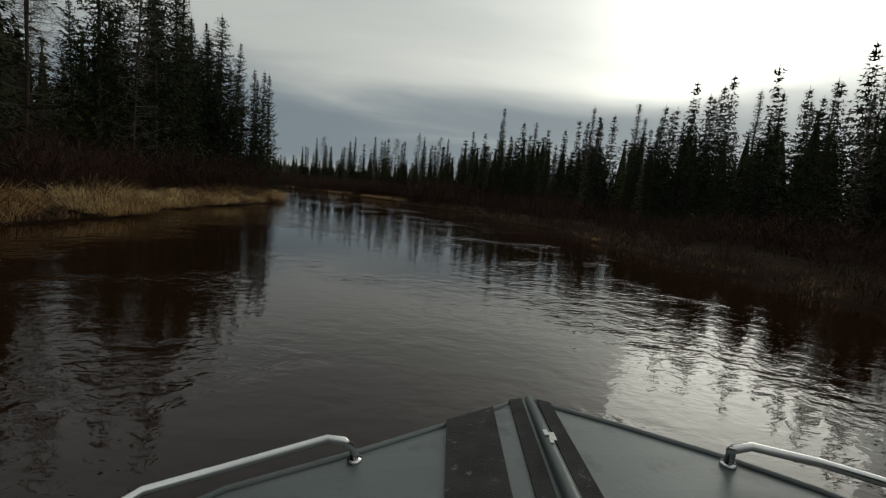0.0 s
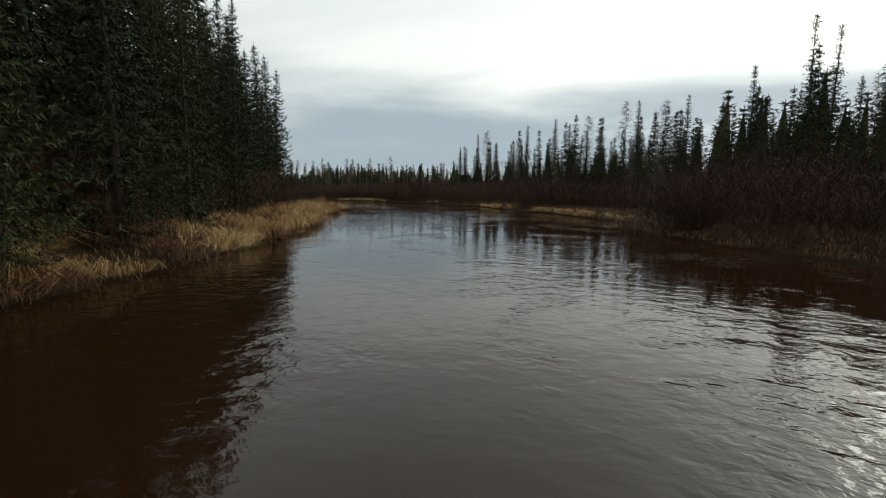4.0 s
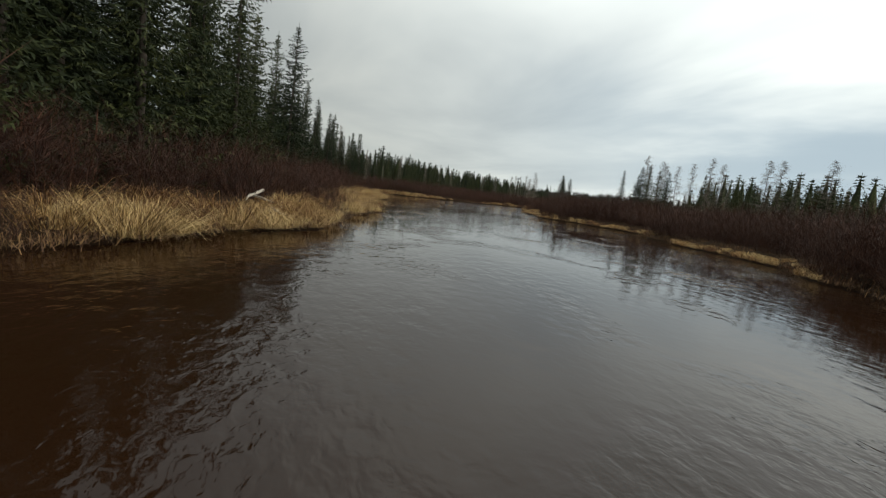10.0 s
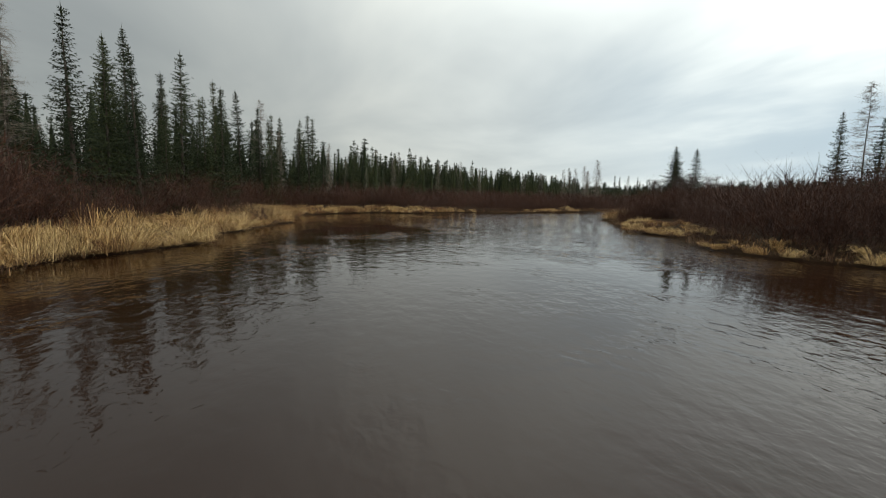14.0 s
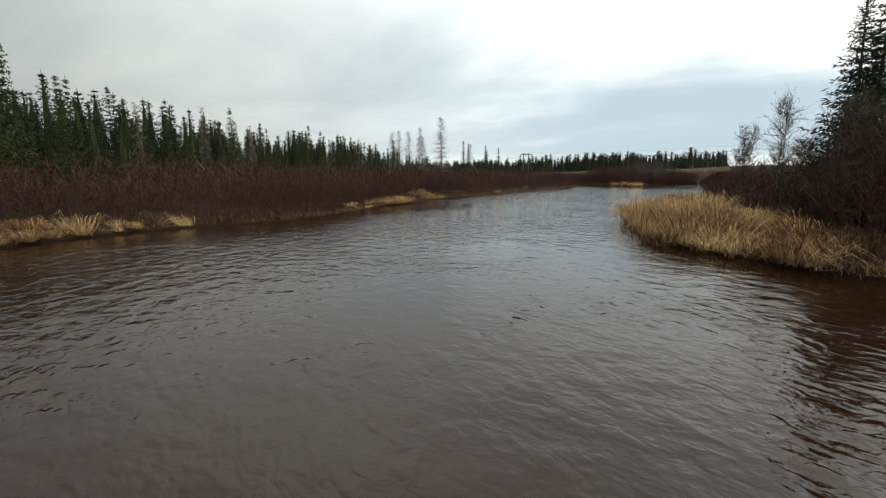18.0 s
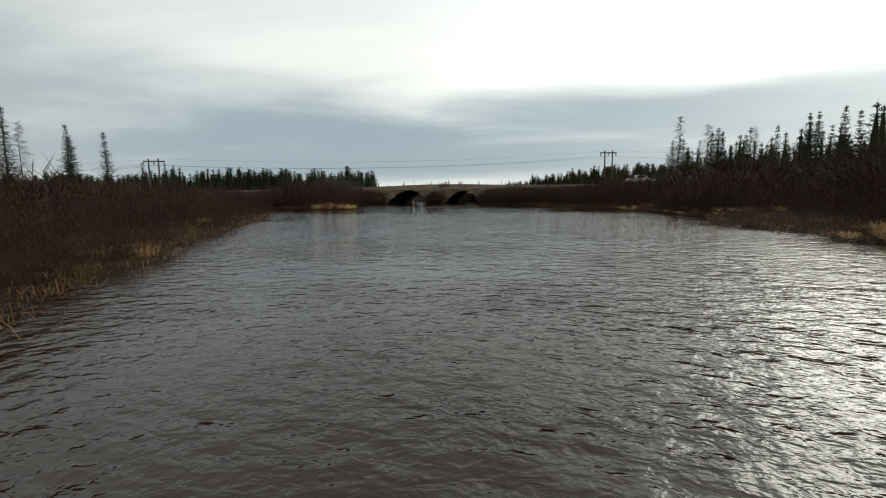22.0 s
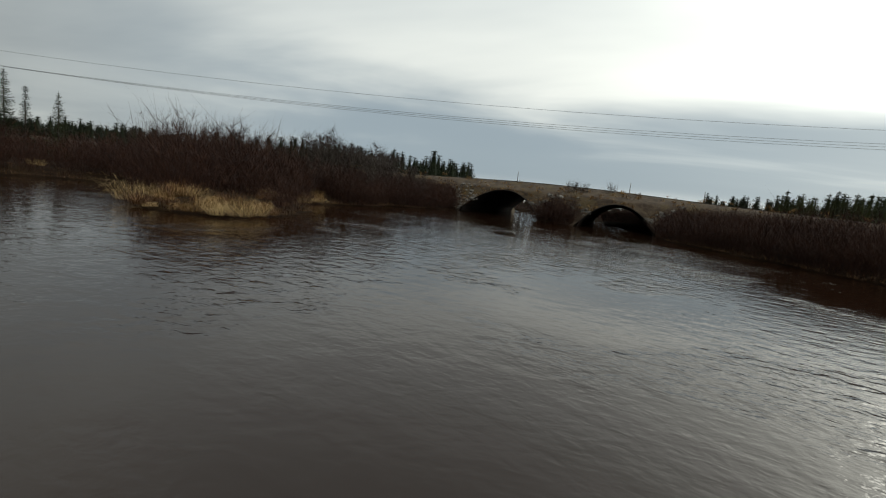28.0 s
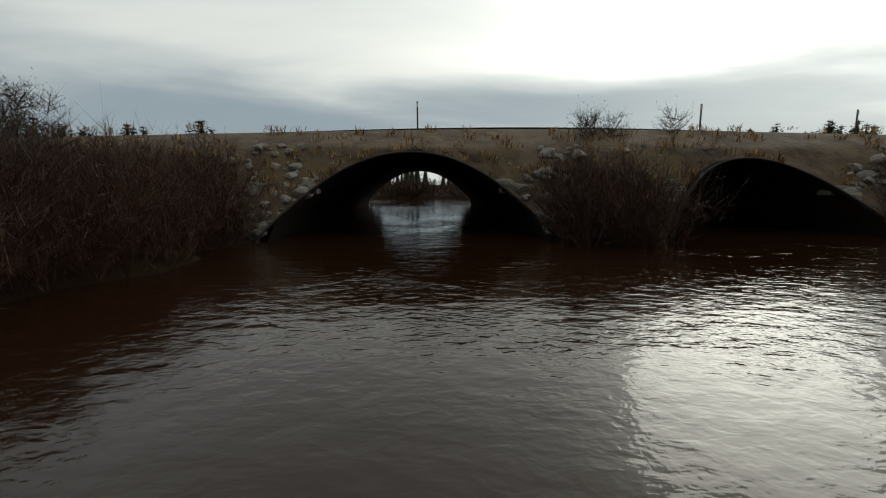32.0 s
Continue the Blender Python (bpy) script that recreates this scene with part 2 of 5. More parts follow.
def water_material():
    m = bpy.data.materials.new("peat_brown_river_water")
    m.use_nodes = True
    nt = m.node_tree
    N, L = nt.nodes.new, nt.links.new
    b = nt.nodes["Principled BSDF"]
    b.inputs["Base Color"].default_value = (0.014, 0.0058, 0.0024, 1)
    b.inputs["Roughness"].default_value, b.inputs["IOR"].default_value = 0.03, 1.33
    tc = N("ShaderNodeTexCoord")
    heights = []
    for scale, stretch, turn, detail, amount in ((0.6, (1.0, 1.15, 1), 25, 2, 0.016), (2.2, (1.0, 1.4, 1), 44, 2, 0.034), (5.0, (1, 1.5, 1), 12, 2, 0.022), (13.0, (1, 1.2, 1), 5, 2, 0.007)):
        mp = N("ShaderNodeMapping")
        mp.inputs["Rotation"].default_value = (0, 0, radians(turn))
        mp.inputs["Scale"].default_value = stretch
        L(tc.outputs["Object"], mp.inputs[0])
        n = N("ShaderNodeTexNoise")
        n.inputs["Scale"].default_value, n.inputs["Detail"].default_value, n.inputs["Distortion"].default_value = scale, detail, 0.5
        L(mp.outputs[0], n.inputs["Vector"])
        x = N("ShaderNodeMath")
        x.operation = "MULTIPLY"
        x.inputs[1].default_value = amount
        L(n.outputs["Fac"], x.inputs[0])
        heights.append(x.outputs[0])
    total = heights[0]
    for h in heights[1:]:
        a = N("ShaderNodeMath")
        L(total, a.inputs[0])
        L(h, a.inputs[1])
        total = a.outputs[0]
    # short choppy wavelets
    mp = N("ShaderNodeMapping")
    mp.inputs["Rotation"].default_value = (0, 0, radians(20))
    mp.inputs["Scale"].default_value = (1.0, 1.3, 1)
    L(tc.outputs["Object"], mp.inputs[0])
    chop = N("ShaderNodeTexVoronoi")
    chop.feature = "SMOOTH_F1"
    chop.inputs["Scale"].default_value, chop.inputs["Smoothness"].default_value = 3.0, 1.0
    L(mp.outputs[0], chop.inputs["Vector"])
    x = N("ShaderNodeMath")
    x.operation = "MULTIPLY_ADD"
    x.inputs[1].default_value = 0.022
    L(chop.outputs["Distance"], x.inputs[0])
    L(total, x.inputs[2])
    total = x.outputs[0]
    # smooth slicks between rippled stretches
    patch = N("ShaderNodeTexNoise")
    patch.inputs["Scale"].default_value, patch.inputs["Detail"].default_value = 0.09, 3
    L(tc.outputs["Object"], patch.inputs["Vector"])
    pr = N("ShaderNodeMapRange")
    pr.inputs[1].default_value, pr.inputs[2].default_value = 0.38, 0.62
    pr.inputs[3].default_value, pr.inputs[4].default_value = 0.07, 0.26
    L(patch.outputs["Fac"], pr.inputs[0])
    # cat's-paws: small ruffled patches with sharp edges
    paw = N("ShaderNodeTexNoise")
    paw.inputs["Scale"].default_value, paw.inputs["Detail"].default_value, paw.inputs["Distortion"].default_value = 0.38, 3, 0.6
    L(tc.outputs["Object"], paw.inputs["Vector"])
    ruffle = N("ShaderNodeMapRange")
    ruffle.inputs[1].default_value, ruffle.inputs[2].default_value = 0.53, 0.60
    ruffle.inputs[3].default_value, ruffle.inputs[4].default_value = 0.0, 0.30
    L(paw.outputs["Fac"], ruffle.inputs[0])
    # the open upper reach lies in the wind
    pos = N("ShaderNodeSeparateXYZ")
    L(tc.outputs["Object"], pos.inputs[0])
    wind = N("ShaderNodeMapRange")
    wind.inputs[1].default_value, wind.inputs[2].default_value = 118, 150
    wind.inputs[3].default_value, wind.inputs[4].default_value = 1.0, 5.2
    L(pos.outputs[1], wind.inputs[0])
    lee = N("ShaderNodeMapRange")
    lee.inputs[1].default_value, lee.inputs[2].default_value = 176, 194
    lee.inputs[3].default_value, lee.inputs[4].default_value = 1.0, 0.36
    L(pos.outputs[1], lee.inputs[0])
    gust = N("ShaderNodeMath")
    gust.operation = "MULTIPLY"
    L(wind.outputs[0], gust.inputs[0])
    L(lee.outputs[0], gust.inputs[1])
    blow = N("ShaderNodeMath")
    blow.operation = "MULTIPLY"
    L(pr.outputs[0], blow.inputs[0])
    L(gust.outputs[0], blow.inputs[1])
    rough_patch = N("ShaderNodeMath")
    L(blow.outputs[0], rough_patch.inputs[0])
    L(ruffle.outputs[0], rough_patch.inputs[1])
    bp = N("ShaderNodeBump")
    bp.inputs["Distance"].default_value = 1.0
    L(rough_patch.outputs[0], bp.inputs["Strength"])
    L(total, bp.inputs["Height"])
    L(bp.outputs[0], b.inputs["Normal"])
    return m


WATER = water_material()
GROUND = material("boggy_ground", [(0.010, 0.006, 0.004), (0.020, 0.012, 0.007), (0.036, 0.023, 0.012)], 0.6, bump=0.6, bump_scale=6, spec=0.03)
SPRUCE = material("spruce_needles", [(0.009, 0.013, 0.005), (0.018, 0.025, 0.008), (0.055, 0.060, 0.016)], 0.35, rough=0.8, island=0.35, objrand=0.25)
BARK = material("spruce_bark", [(0.032, 0.024, 0.019), (0.078, 0.062, 0.05)], 6, bump=0.5, bump_scale=30, stretch=(1, 1, 0.3))
BARE = material("bare_grey_twigs", [(0.12, 0.10, 0.085), (0.26, 0.22, 0.185)], 1.5, island=0.5, objrand=0.2)
TWIG = material("dark_shrub_twigs", [(0.035, 0.026, 0.022), (0.085, 0.066, 0.056)], 1.5, island=0.5, objrand=0.3)
WILLOW = material("red_brown_willow_stems", [(0.012, 0.0048, 0.0032), (0.034, 0.0122, 0.0068), (0.074, 0.029, 0.014)], 0.25, rough=0.7, island=0.55)
SEDGE = material("dry_golden_sedge", [(0.075, 0.034, 0.013), (0.25, 0.133, 0.043), (0.55, 0.365, 0.155)], 0.9, rough=0.75, island=0.6, through=0.15)
STRAW = material("bleached_straw_sedge", [(0.16, 0.10, 0.045), (0.42, 0.28, 0.115), (0.67, 0.50, 0.26)], 1.6, rough=0.75, island=0.45, through=0.15)
RUST = material("rusty_brown_sedge", [(0.045, 0.018, 0.008), (0.12, 0.055, 0.022), (0.25, 0.13, 0.055)], 1.2, rough=0.8, island=0.5, through=0.1)
FRINGE = material("dead_brown_grass", [(0.035, 0.017, 0.009), (0.085, 0.042, 0.02), (0.19, 0.11, 0.045)], 0.4, rough=0.8, island=0.5)
GRAVEL = material("gravel_road", [(0.16, 0.13, 0.10), (0.30, 0.26, 0.21)], 1.2, bump=0.5, bump_scale=40)
SOIL = material("embankment_soil", [(0.03, 0.02, 0.014), (0.066, 0.046, 0.03), (0.125, 0.092, 0.06)], 1.4, bump=1.0, bump_scale=5, second=((0.085, 0.06, 0.03), 0.6, 0.52))
ROCK = material("pale_riprap_rock", [(0.11, 0.098, 0.085), (0.24, 0.22, 0.195)], 3, bump=0.6, bump_scale=12, objrand=0.5)
# near black: the tunnel's inner shade is put into the steel's colour
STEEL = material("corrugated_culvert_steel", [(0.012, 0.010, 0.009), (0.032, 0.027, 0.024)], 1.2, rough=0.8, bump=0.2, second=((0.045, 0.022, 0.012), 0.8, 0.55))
CONCRETE = material("old_concrete", [(0.13, 0.118, 0.10), (0.25, 0.235, 0.21)], 2.5, bump=0.4, bump_scale=25)
POLEWOOD = material("weathered_pole_wood", [(0.06, 0.05, 0.04), (0.12, 0.10, 0.085)], 4, stretch=(1, 1, 0.2))
WIRE = material("power_cable", [(0.10, 0.10, 0.105), (0.14, 0.14, 0.145)], 1, rough=0.5)
DRIFT = material("bleached_driftwood", [(0.28, 0.24, 0.20), (0.48, 0.43, 0.36)], 5, bump=0.4, stretch=(1, 1, 0.3))
DECK = material("grey_painted_aluminium", [(0.075, 0.09, 0.09), (0.11, 0.128, 0.128)], 3, rough=0.42, spec=0.5, bump=0.03, bump_scale=60, second=((0.06, 0.068, 0.067), 9, 0.60))
GRIP = material("worn_black_grip_tape", [(0.018, 0.018, 0.018), (0.045, 0.044, 0.042)], 14, rough=0.85, bump=0.3, bump_scale=220, second=((0.12, 0.115, 0.10), 26, 0.63))
RAILM = material("polished_steel_tube", [(0.55, 0.55, 0.55), (0.68, 0.68, 0.67)], 8, rough=0.22, metal=1.0)
CHIP = material("chipped_white_paint", [(0.55, 0.55, 0.52), (0.75, 0.75, 0.72)], 30)
CARPAINT = material("white_car_paint", [(0.70, 0.70, 0.70), (0.80, 0.80, 0.80)], 2, rough=0.3, spec=0.5)
RUBBER = material("tyre_rubber", [(0.02, 0.02, 0.02), (0.035, 0.035, 0.035)], 8)
GLASSD = material("dark_car_glass", [(0.02, 0.025, 0.03), (0.03, 0.035, 0.04)], 2, rough=0.08, spec=0.6)


# ---- helpers for building ----
def mesh_of(name, verts, faces, mat, smooth=False):
    me = bpy.data.meshes.new(name)
    me.from_pydata([tuple(v) for v in verts], [], [tuple(f) for f in faces])
    me.materials.append(mat)
    if smooth:
        me.polygons.foreach_set("use_smooth", [True] * len(me.polygons))
    me.update()
    return me


def tri_mesh(name, v, mat):
    """A mesh of loose triangles; v holds three rows a triangle."""
    v = np.asarray(v, np.float32).reshape(-1, 3)
    n = len(v) // 3
    me = bpy.data.meshes.new(name)
    me.vertices.add(n * 3)
    me.vertices.foreach_set("co", v.ravel())
    me.loops.add(n * 3)
    me.loops.foreach_set("vertex_index", np.arange(n * 3, dtype=np.int32))
    me.polygons.add(n)
    me.polygons.foreach_set("loop_start", np.arange(0, n * 3, 3, dtype=np.int32))
    me.materials.append(mat)
    me.update(calc_edges=True)
    return me


def strip_mesh(name, left, mid, right, tip, mat):
    """Blades of three triangles each, as islands of five corners: base left, base right, bend left, bend right, tip."""
    n = len(left[0])
    v = np.stack([left[0], right[0], left[1], right[1], tip], 1).reshape(-1, 3).astype(np.float32)
    base = np.arange(n, dtype=np.int32)[:, None] * 5
    f = (base + np.array([[0, 1, 3, 0, 3, 2, 2, 3, 4]], np.int32)).ravel()
    me = bpy.data.meshes.new(name)
    me.vertices.add(n * 5)
    me.vertices.foreach_set("co", v.ravel())
    me.loops.add(n * 9)
    me.loops.foreach_set("vertex_index", f)
    me.polygons.add(n * 3)
    me.polygons.foreach_set("loop_start", np.arange(0, n * 9, 3, dtype=np.int32))
    me.materials.append(mat)
    me.update(calc_edges=True)
    return me


def part(name, me, parent, label=""):
    ob = new(name, me)
    ob.parent = parent
    if label:
        ob["label"] = label
    return ob


def thing(name, m, label, category, group=""):
    e = new(name)
    e.matrix_basis = m
    return tagged(e, label, category, group)


def box_mesh(name, size, mat, bevel=0.0):
    bm = bmesh.new()
    bmesh.ops.create_cube(bm, size=1)
    bmesh.ops.scale(bm, vec=size, verts=bm.verts)
    if bevel:
        bmesh.ops.bevel(bm, geom=bm.edges[:], offset=bevel, segments=2, affect="EDGES", profile=0.6)
    me = bpy.data.meshes.new(name)
    bm.to_mesh(me)
    bm.free()
    me.materials.append(mat)
    return me


def tube_mesh(name, points, radii, mat, sides=8, caps=True):
    """A round bar along a line of points."""
    pts = [Vector(p) for p in points]
    radii = radii if hasattr(radii, "__len__") else [radii] * len(pts)
    verts, faces = [], []
    ref = Vector((0.137, 0.31, 0.94)).normalized()
    for i, p in enumerate(pts):
        d = (pts[min(i + 1, len(pts) - 1)] - pts[max(i - 1, 0)]).normalized()
        if abs(d.dot(ref)) > 0.95:
            ref = Vector((0.9, 0.3, 0.1)).normalized()
        a = d.cross(ref).normalized()
        b = d.cross(a)
        for k in range(sides):
            t = 2 * math.pi * k / sides
            verts.append(p + radii[i] * (math.cos(t) * a + math.sin(t) * b))
    for i in range(len(pts) - 1):
        for k in range(sides):
            faces.append((i * sides + k, i * sides + (k + 1) % sides, (i + 1) * sides + (k + 1) % sides, (i + 1) * sides + k))
    if caps:
        faces += [tuple(range(sides))[::-1], tuple((len(pts) - 1) * sides + k for k in range(sides))]
    return mesh_of(name, verts, faces, mat, smooth=True)


# ---- the plan: banks of the river, in plan units of 1.2 m ----
U = 1.2
LEFT_BANK = [(-36, -60), (-36.5, 0), (-37.4, 25), (-38.4, 40), (-38.4, 46), (-38.4, 52), (-38.9, 58), (-41, 63), (-44.4, 69), (-47.5, 74.5), (-50, 78.7), (-52.8, 83.6), (-57.6, 87), (-63, 90.2),
             (-71, 92), (-79, 92.5), (-86, 94), (-94, 95.2), (-102, 95), (-108.2, 98.6), (-111.6, 106), (-113.4, 110.3), (-115.6, 114.4), (-118.8, 120), (-122.8, 126), (-125.6, 131.5), (-127.8, 136.5),
             (-130.4, 143), (-136, 153), (-139, 160), (-147, 164), (-149, 172), (-146, 174.5), (-142, 171.5), (-137, 168), (-135.2, 169.6), (-135.6, 171.5),
             (-138, 174.5), (-140, 177.5), (-139.9, 181), (-139.8, 185), (-140.6, 189), (-139.4, 196.4)]
RIGHT_BANK = [(-22, -60), (-22, 0), (-22.5, 30), (-23.8, 48), (-26, 60), (-30, 68), (-33, 77), (-36.3, 82.3), (-41.8, 89.8), (-46.6, 94), (-52.4, 100),
              (-59.5, 104), (-67, 107.6), (-76, 111.4), (-84.5, 109), (-91, 111.6), (-96.8, 113.7), (-100.4, 114.9), (-104, 117.5), (-106.6, 120.9), (-107.8, 124.8), (-109.4, 130),
              (-110.5, 139), (-109, 149), (-110, 160), (-112.5, 169), (-116.6, 178), (-121.6, 186), (-124, 192), (-123.6, 196.4)]
BRIDGE_Y, ARCH_H, ROAD_Z = 197.0, 2.15, 3.1
ARCHES = [(-135.75, 3.5), (-126.6, 2.9)]       # centre and half width
FAR_BASIN = [(-139.6, 214.5), (-145, 223), (-143, 228), (-132, 227), (-128.4, 222), (-128.8, 214.5)]
TUNNEL_END = 214.0


def river_outline():
    right = RIGHT_BANK[:-1]
    pts = list(LEFT_BANK) + FAR_BASIN + [(-123.4, 196.4)] + right[::-1]
    return np.array(pts, float) * U


def segment_distance(p, poly, closed=True):
    d = np.full(len(p), 1e9)
    q = np.roll(poly, -1, axis=0) if closed else poly[1:]
    for a, b in zip(poly, q):
        ab = b - a
        t = np.clip(((p - a) @ ab) / max(ab @ ab, 1e-9), 0, 1)
        d = np.minimum(d, np.hypot(*(p - a - t[:, None] * ab).T))
    return d


def inside(p, poly):
    hit = np.zeros(len(p), bool)
    for a, b in zip(poly, np.roll(poly, -1, axis=0)):
        cross = (a[1] > p[:, 1]) != (b[1] > p[:, 1])
        x = (b[0] - a[0]) * (p[:, 1] - a[1]) / (b[1] - a[1] if b[1] != a[1] else 1e-9) + a[0]
        hit ^= cross & (p[:, 0] < x)
    return hit


RIVER = river_outline()
# uneven banks: small bays and tussock points
def ragged(poly, step=2.2, amount=0.5, seed=5):
    rng = np.random.default_rng(seed)
    out = []
    for a, b in zip(poly, np.roll(poly, -1, axis=0)):
        n = max(1, int(np.hypot(*(b - a)) / step))
        for k in range(n):
            p = a + (b - a) * k / n
            near_bridge = abs(p[1] - 206 * U) < 12 * U
            out.append(p + (0 if near_bridge else 1) * rng.normal(0, amount, 2))
    return np.array(out)


RIVER = ragged(RIVER)


def distance_chart(lo, hi, step):
    xs, ys = np.arange(lo[0], hi[0], step), np.arange(lo[1], hi[1], step)
    gx, gy = np.meshgrid(xs, ys)
    p = np.stack([gx.ravel(), gy.ravel()], 1)
    d = segment_distance(p, RIVER)
    return np.where(inside(p, RIVER), -d, d).reshape(len(ys), len(xs))


CHART_LO, CHART_HI, CHART_STEP = (-262.0, -82.0), (62.0, 332.0), 1.0
CHART = distance_chart(CHART_LO, CHART_HI, CHART_STEP)


def bank_distance(p):
    """Metres from the waterline, positive on land."""
    p = np.asarray(p, float).reshape(-1, 2)
    f = (p - CHART_LO) / CHART_STEP
    over = np.hypot(*np.maximum(np.maximum(-f, f - np.array(CHART.shape)[::-1] + 2), 0).T)
    f = np.clip(f, 0, np.array(CHART.shape)[::-1] - 1.001)
    i = f.astype(int)
    w = f - i
    c = CHART
    top = c[i[:, 1], i[:, 0]] * (1 - w[:, 0]) + c[i[:, 1], i[:, 0] + 1] * w[:, 0]
    bot = c[i[:, 1] + 1, i[:, 0]] * (1 - w[:, 0]) + c[i[:, 1] + 1, i[:, 0] + 1] * w[:, 0]
    return top * (1 - w[:, 1]) + bot * w[:, 1] + over * CHART_STEP


TRACK = np.array([eye[:2] for _, eye, _, _ in PATH])


def right_side(p):
    """Which places lie to the right of the boat's way."""
    k = np.argmin(((p[:, None, :2] - TRACK[None, :-1]) ** 2).sum(-1), 1)
    d = TRACK[k + 1] - TRACK[k]
    q = p[:, :2] - TRACK[k]
    return d[:, 0] * q[:, 1] - d[:, 1] * q[:, 0] < 0


def ground_height(p, d=None):
    d = bank_distance(p) if d is None else d
    land = 0.12 + 0.28 * np.clip(d / 1.2, 0, 1) + 0.012 * np.clip(d, 0, 60)
    bed = -0.15 - 0.9 * np.clip(-d / 2.5, 0, 1)
    bumps = 0.10 * np.sin(p[:, 0] * 0.9 + 1.3 * np.sin(p[:, 1] * 0.5)) * np.sin(p[:, 1] * 0.8) * np.clip(d / 2, 0, 1)
    return np.where(d > 0, land + bumps, bed)


# ---- ground, water ----
def build_ground():
    def axis(lo, hi, step):
        mid = np.arange(lo, hi + 0.01, step)
        grow = 6 * 1.45 ** np.arange(18)
        grow = np.cumsum(grow)
        return np.r_[(lo - grow)[::-1], mid, hi + grow]
    xs, ys = axis(-215, 20, 1.25), axis(10, 320, 1.25)
    gx, gy = np.meshgrid(xs, ys)
    p = np.stack([gx.ravel(), gy.ravel()], 1)
    z = ground_height(p)
    nx, ny = len(xs), len(ys)
    i = np.arange(nx * ny).reshape(ny, nx)
    f = np.stack([i[:-1, :-1], i[:-1, 1:], i[1:, 1:], i[1:, :-1]], -1).reshape(-1, 4)
    me = mesh_of("ground", np.c_[p, z].tolist(), f.tolist(), GROUND, smooth=True)
    tagged(new("ground", me), "dark boggy ground of peat and leaf litter", "ground", kind="structure")


build_ground()
water = new("water", mesh_of("water", [(-260, -80, 0), (60, -80, 0), (60, 330, 0), (-260, 330, 0)], [(0, 1, 2, 3)], WATER))
tagged(water, "dark peat-brown river water with wind ripples", "river", kind="structure")


# ---- the road on its embankment, with two culverts ----
def arch_z(u):
    return ARCH_H * U * np.clip(1 - np.abs(u) ** 2.1, 0, 1)


def arch_outer(x):
    """The height of the culverts' outside over a place along the road, or below ground beside them."""
    z = np.full(len(x), -0.6)
    for c, half in ARCHES:
        u = (x / U - c) / (half + 0.06)
        z = np.where(np.abs(u) < 1, arch_z(u) * (0.91 if half < 3.2 else 1) + 0.03, z)
    return z


def face_y(z):
    """The embankment's front: steep beside the culverts, easing towards the road."""
    z = np.asarray(z, float) / U
    return (BRIDGE_Y + 0.25 + np.where(z < 2.3, 0.9 * z - 0.9, 1.17 + 3.0 * (z - 2.3))) * U


def road_top(x):
    """The road rises a little over the culverts."""
    return (ROAD_Z - 0.5 + 0.5 * np.exp(-((np.asarray(x) / U + 132) / 13) ** 2)) * U


def build_embankment():
    xs = np.unique(np.r_[np.linspace(-1500, -240, 24), np.linspace(-240, -175, 40), np.linspace(-175, -140, 190), np.linspace(-140, -60, 60), np.linspace(-60, 1200, 24)])
    lo = arch_outer(xs)
    top = road_top(xs)
    rows, k = [], 14
    rng = np.random.default_rng(3)
    for j in range(k + 1):
        z = lo + (top - lo) * j / k
        y = face_y(z)
        wob = rng.normal(0, 0.05, len(xs)) * (0 < j < k)
        rows.append(np.c_[xs, y + wob, z + wob * 0.6])
    front = rows[-1][:, 1].max()
    back = TUNNEL_END * U
    for y, z in ((front + 0.4, top + 0.05), (front + 2.6 * U, top + 0.16), (front + 5.2 * U, top + 0.05), (back + 0.8, top - 0.9), (back + 3.0, 1.0), (back + 5.2, -0.6)):
        rows.append(np.c_[xs, np.full(len(xs), y), np.zeros(len(xs)) + z])
    # the back slope stands clear of the openings
    for r in rows[-2:]:
        r[:, 2] = np.maximum(r[:, 2], np.where(arch_outer(xs) > 0, arch_outer(xs) + 0.05, -9))
        r[:, 1] = np.where(arch_outer(xs) > 0, back, r[:, 1])
    v = np.concatenate(rows)
    n = len(xs)
    f = [(a * n + b, a * n + b + 1, (a + 1) * n + b + 1, (a + 1) * n + b) for a in range(len(rows) - 1) for b in range(n - 1)]
    ob = new("road_embankment", mesh_of("road_embankment", v.tolist(), f, SOIL, smooth=True))
    tagged(ob, "earth embankment with dry grass and stones carrying a road", "embankment", kind="structure")
    y0, y1 = front + 0.5, front + 5.1 * U
    n = len(xs)
    v = np.concatenate([np.c_[xs, np.full(n, y), top + z] for y, z in ((y0, 0.13), ((y0 + y1) / 2, 0.22), (y1, 0.13))])
    road = mesh_of("road", v.tolist(), [(a * n + i, a * n + i + 1, (a + 1) * n + i + 1, (a + 1) * n + i) for a in range(2) for i in range(n - 1)], GRAVEL)
    tagged(new("road", road), "pale gravel road on top of the embankment", "road", kind="structure")
    return front


ROAD_FRONT = build_embankment()


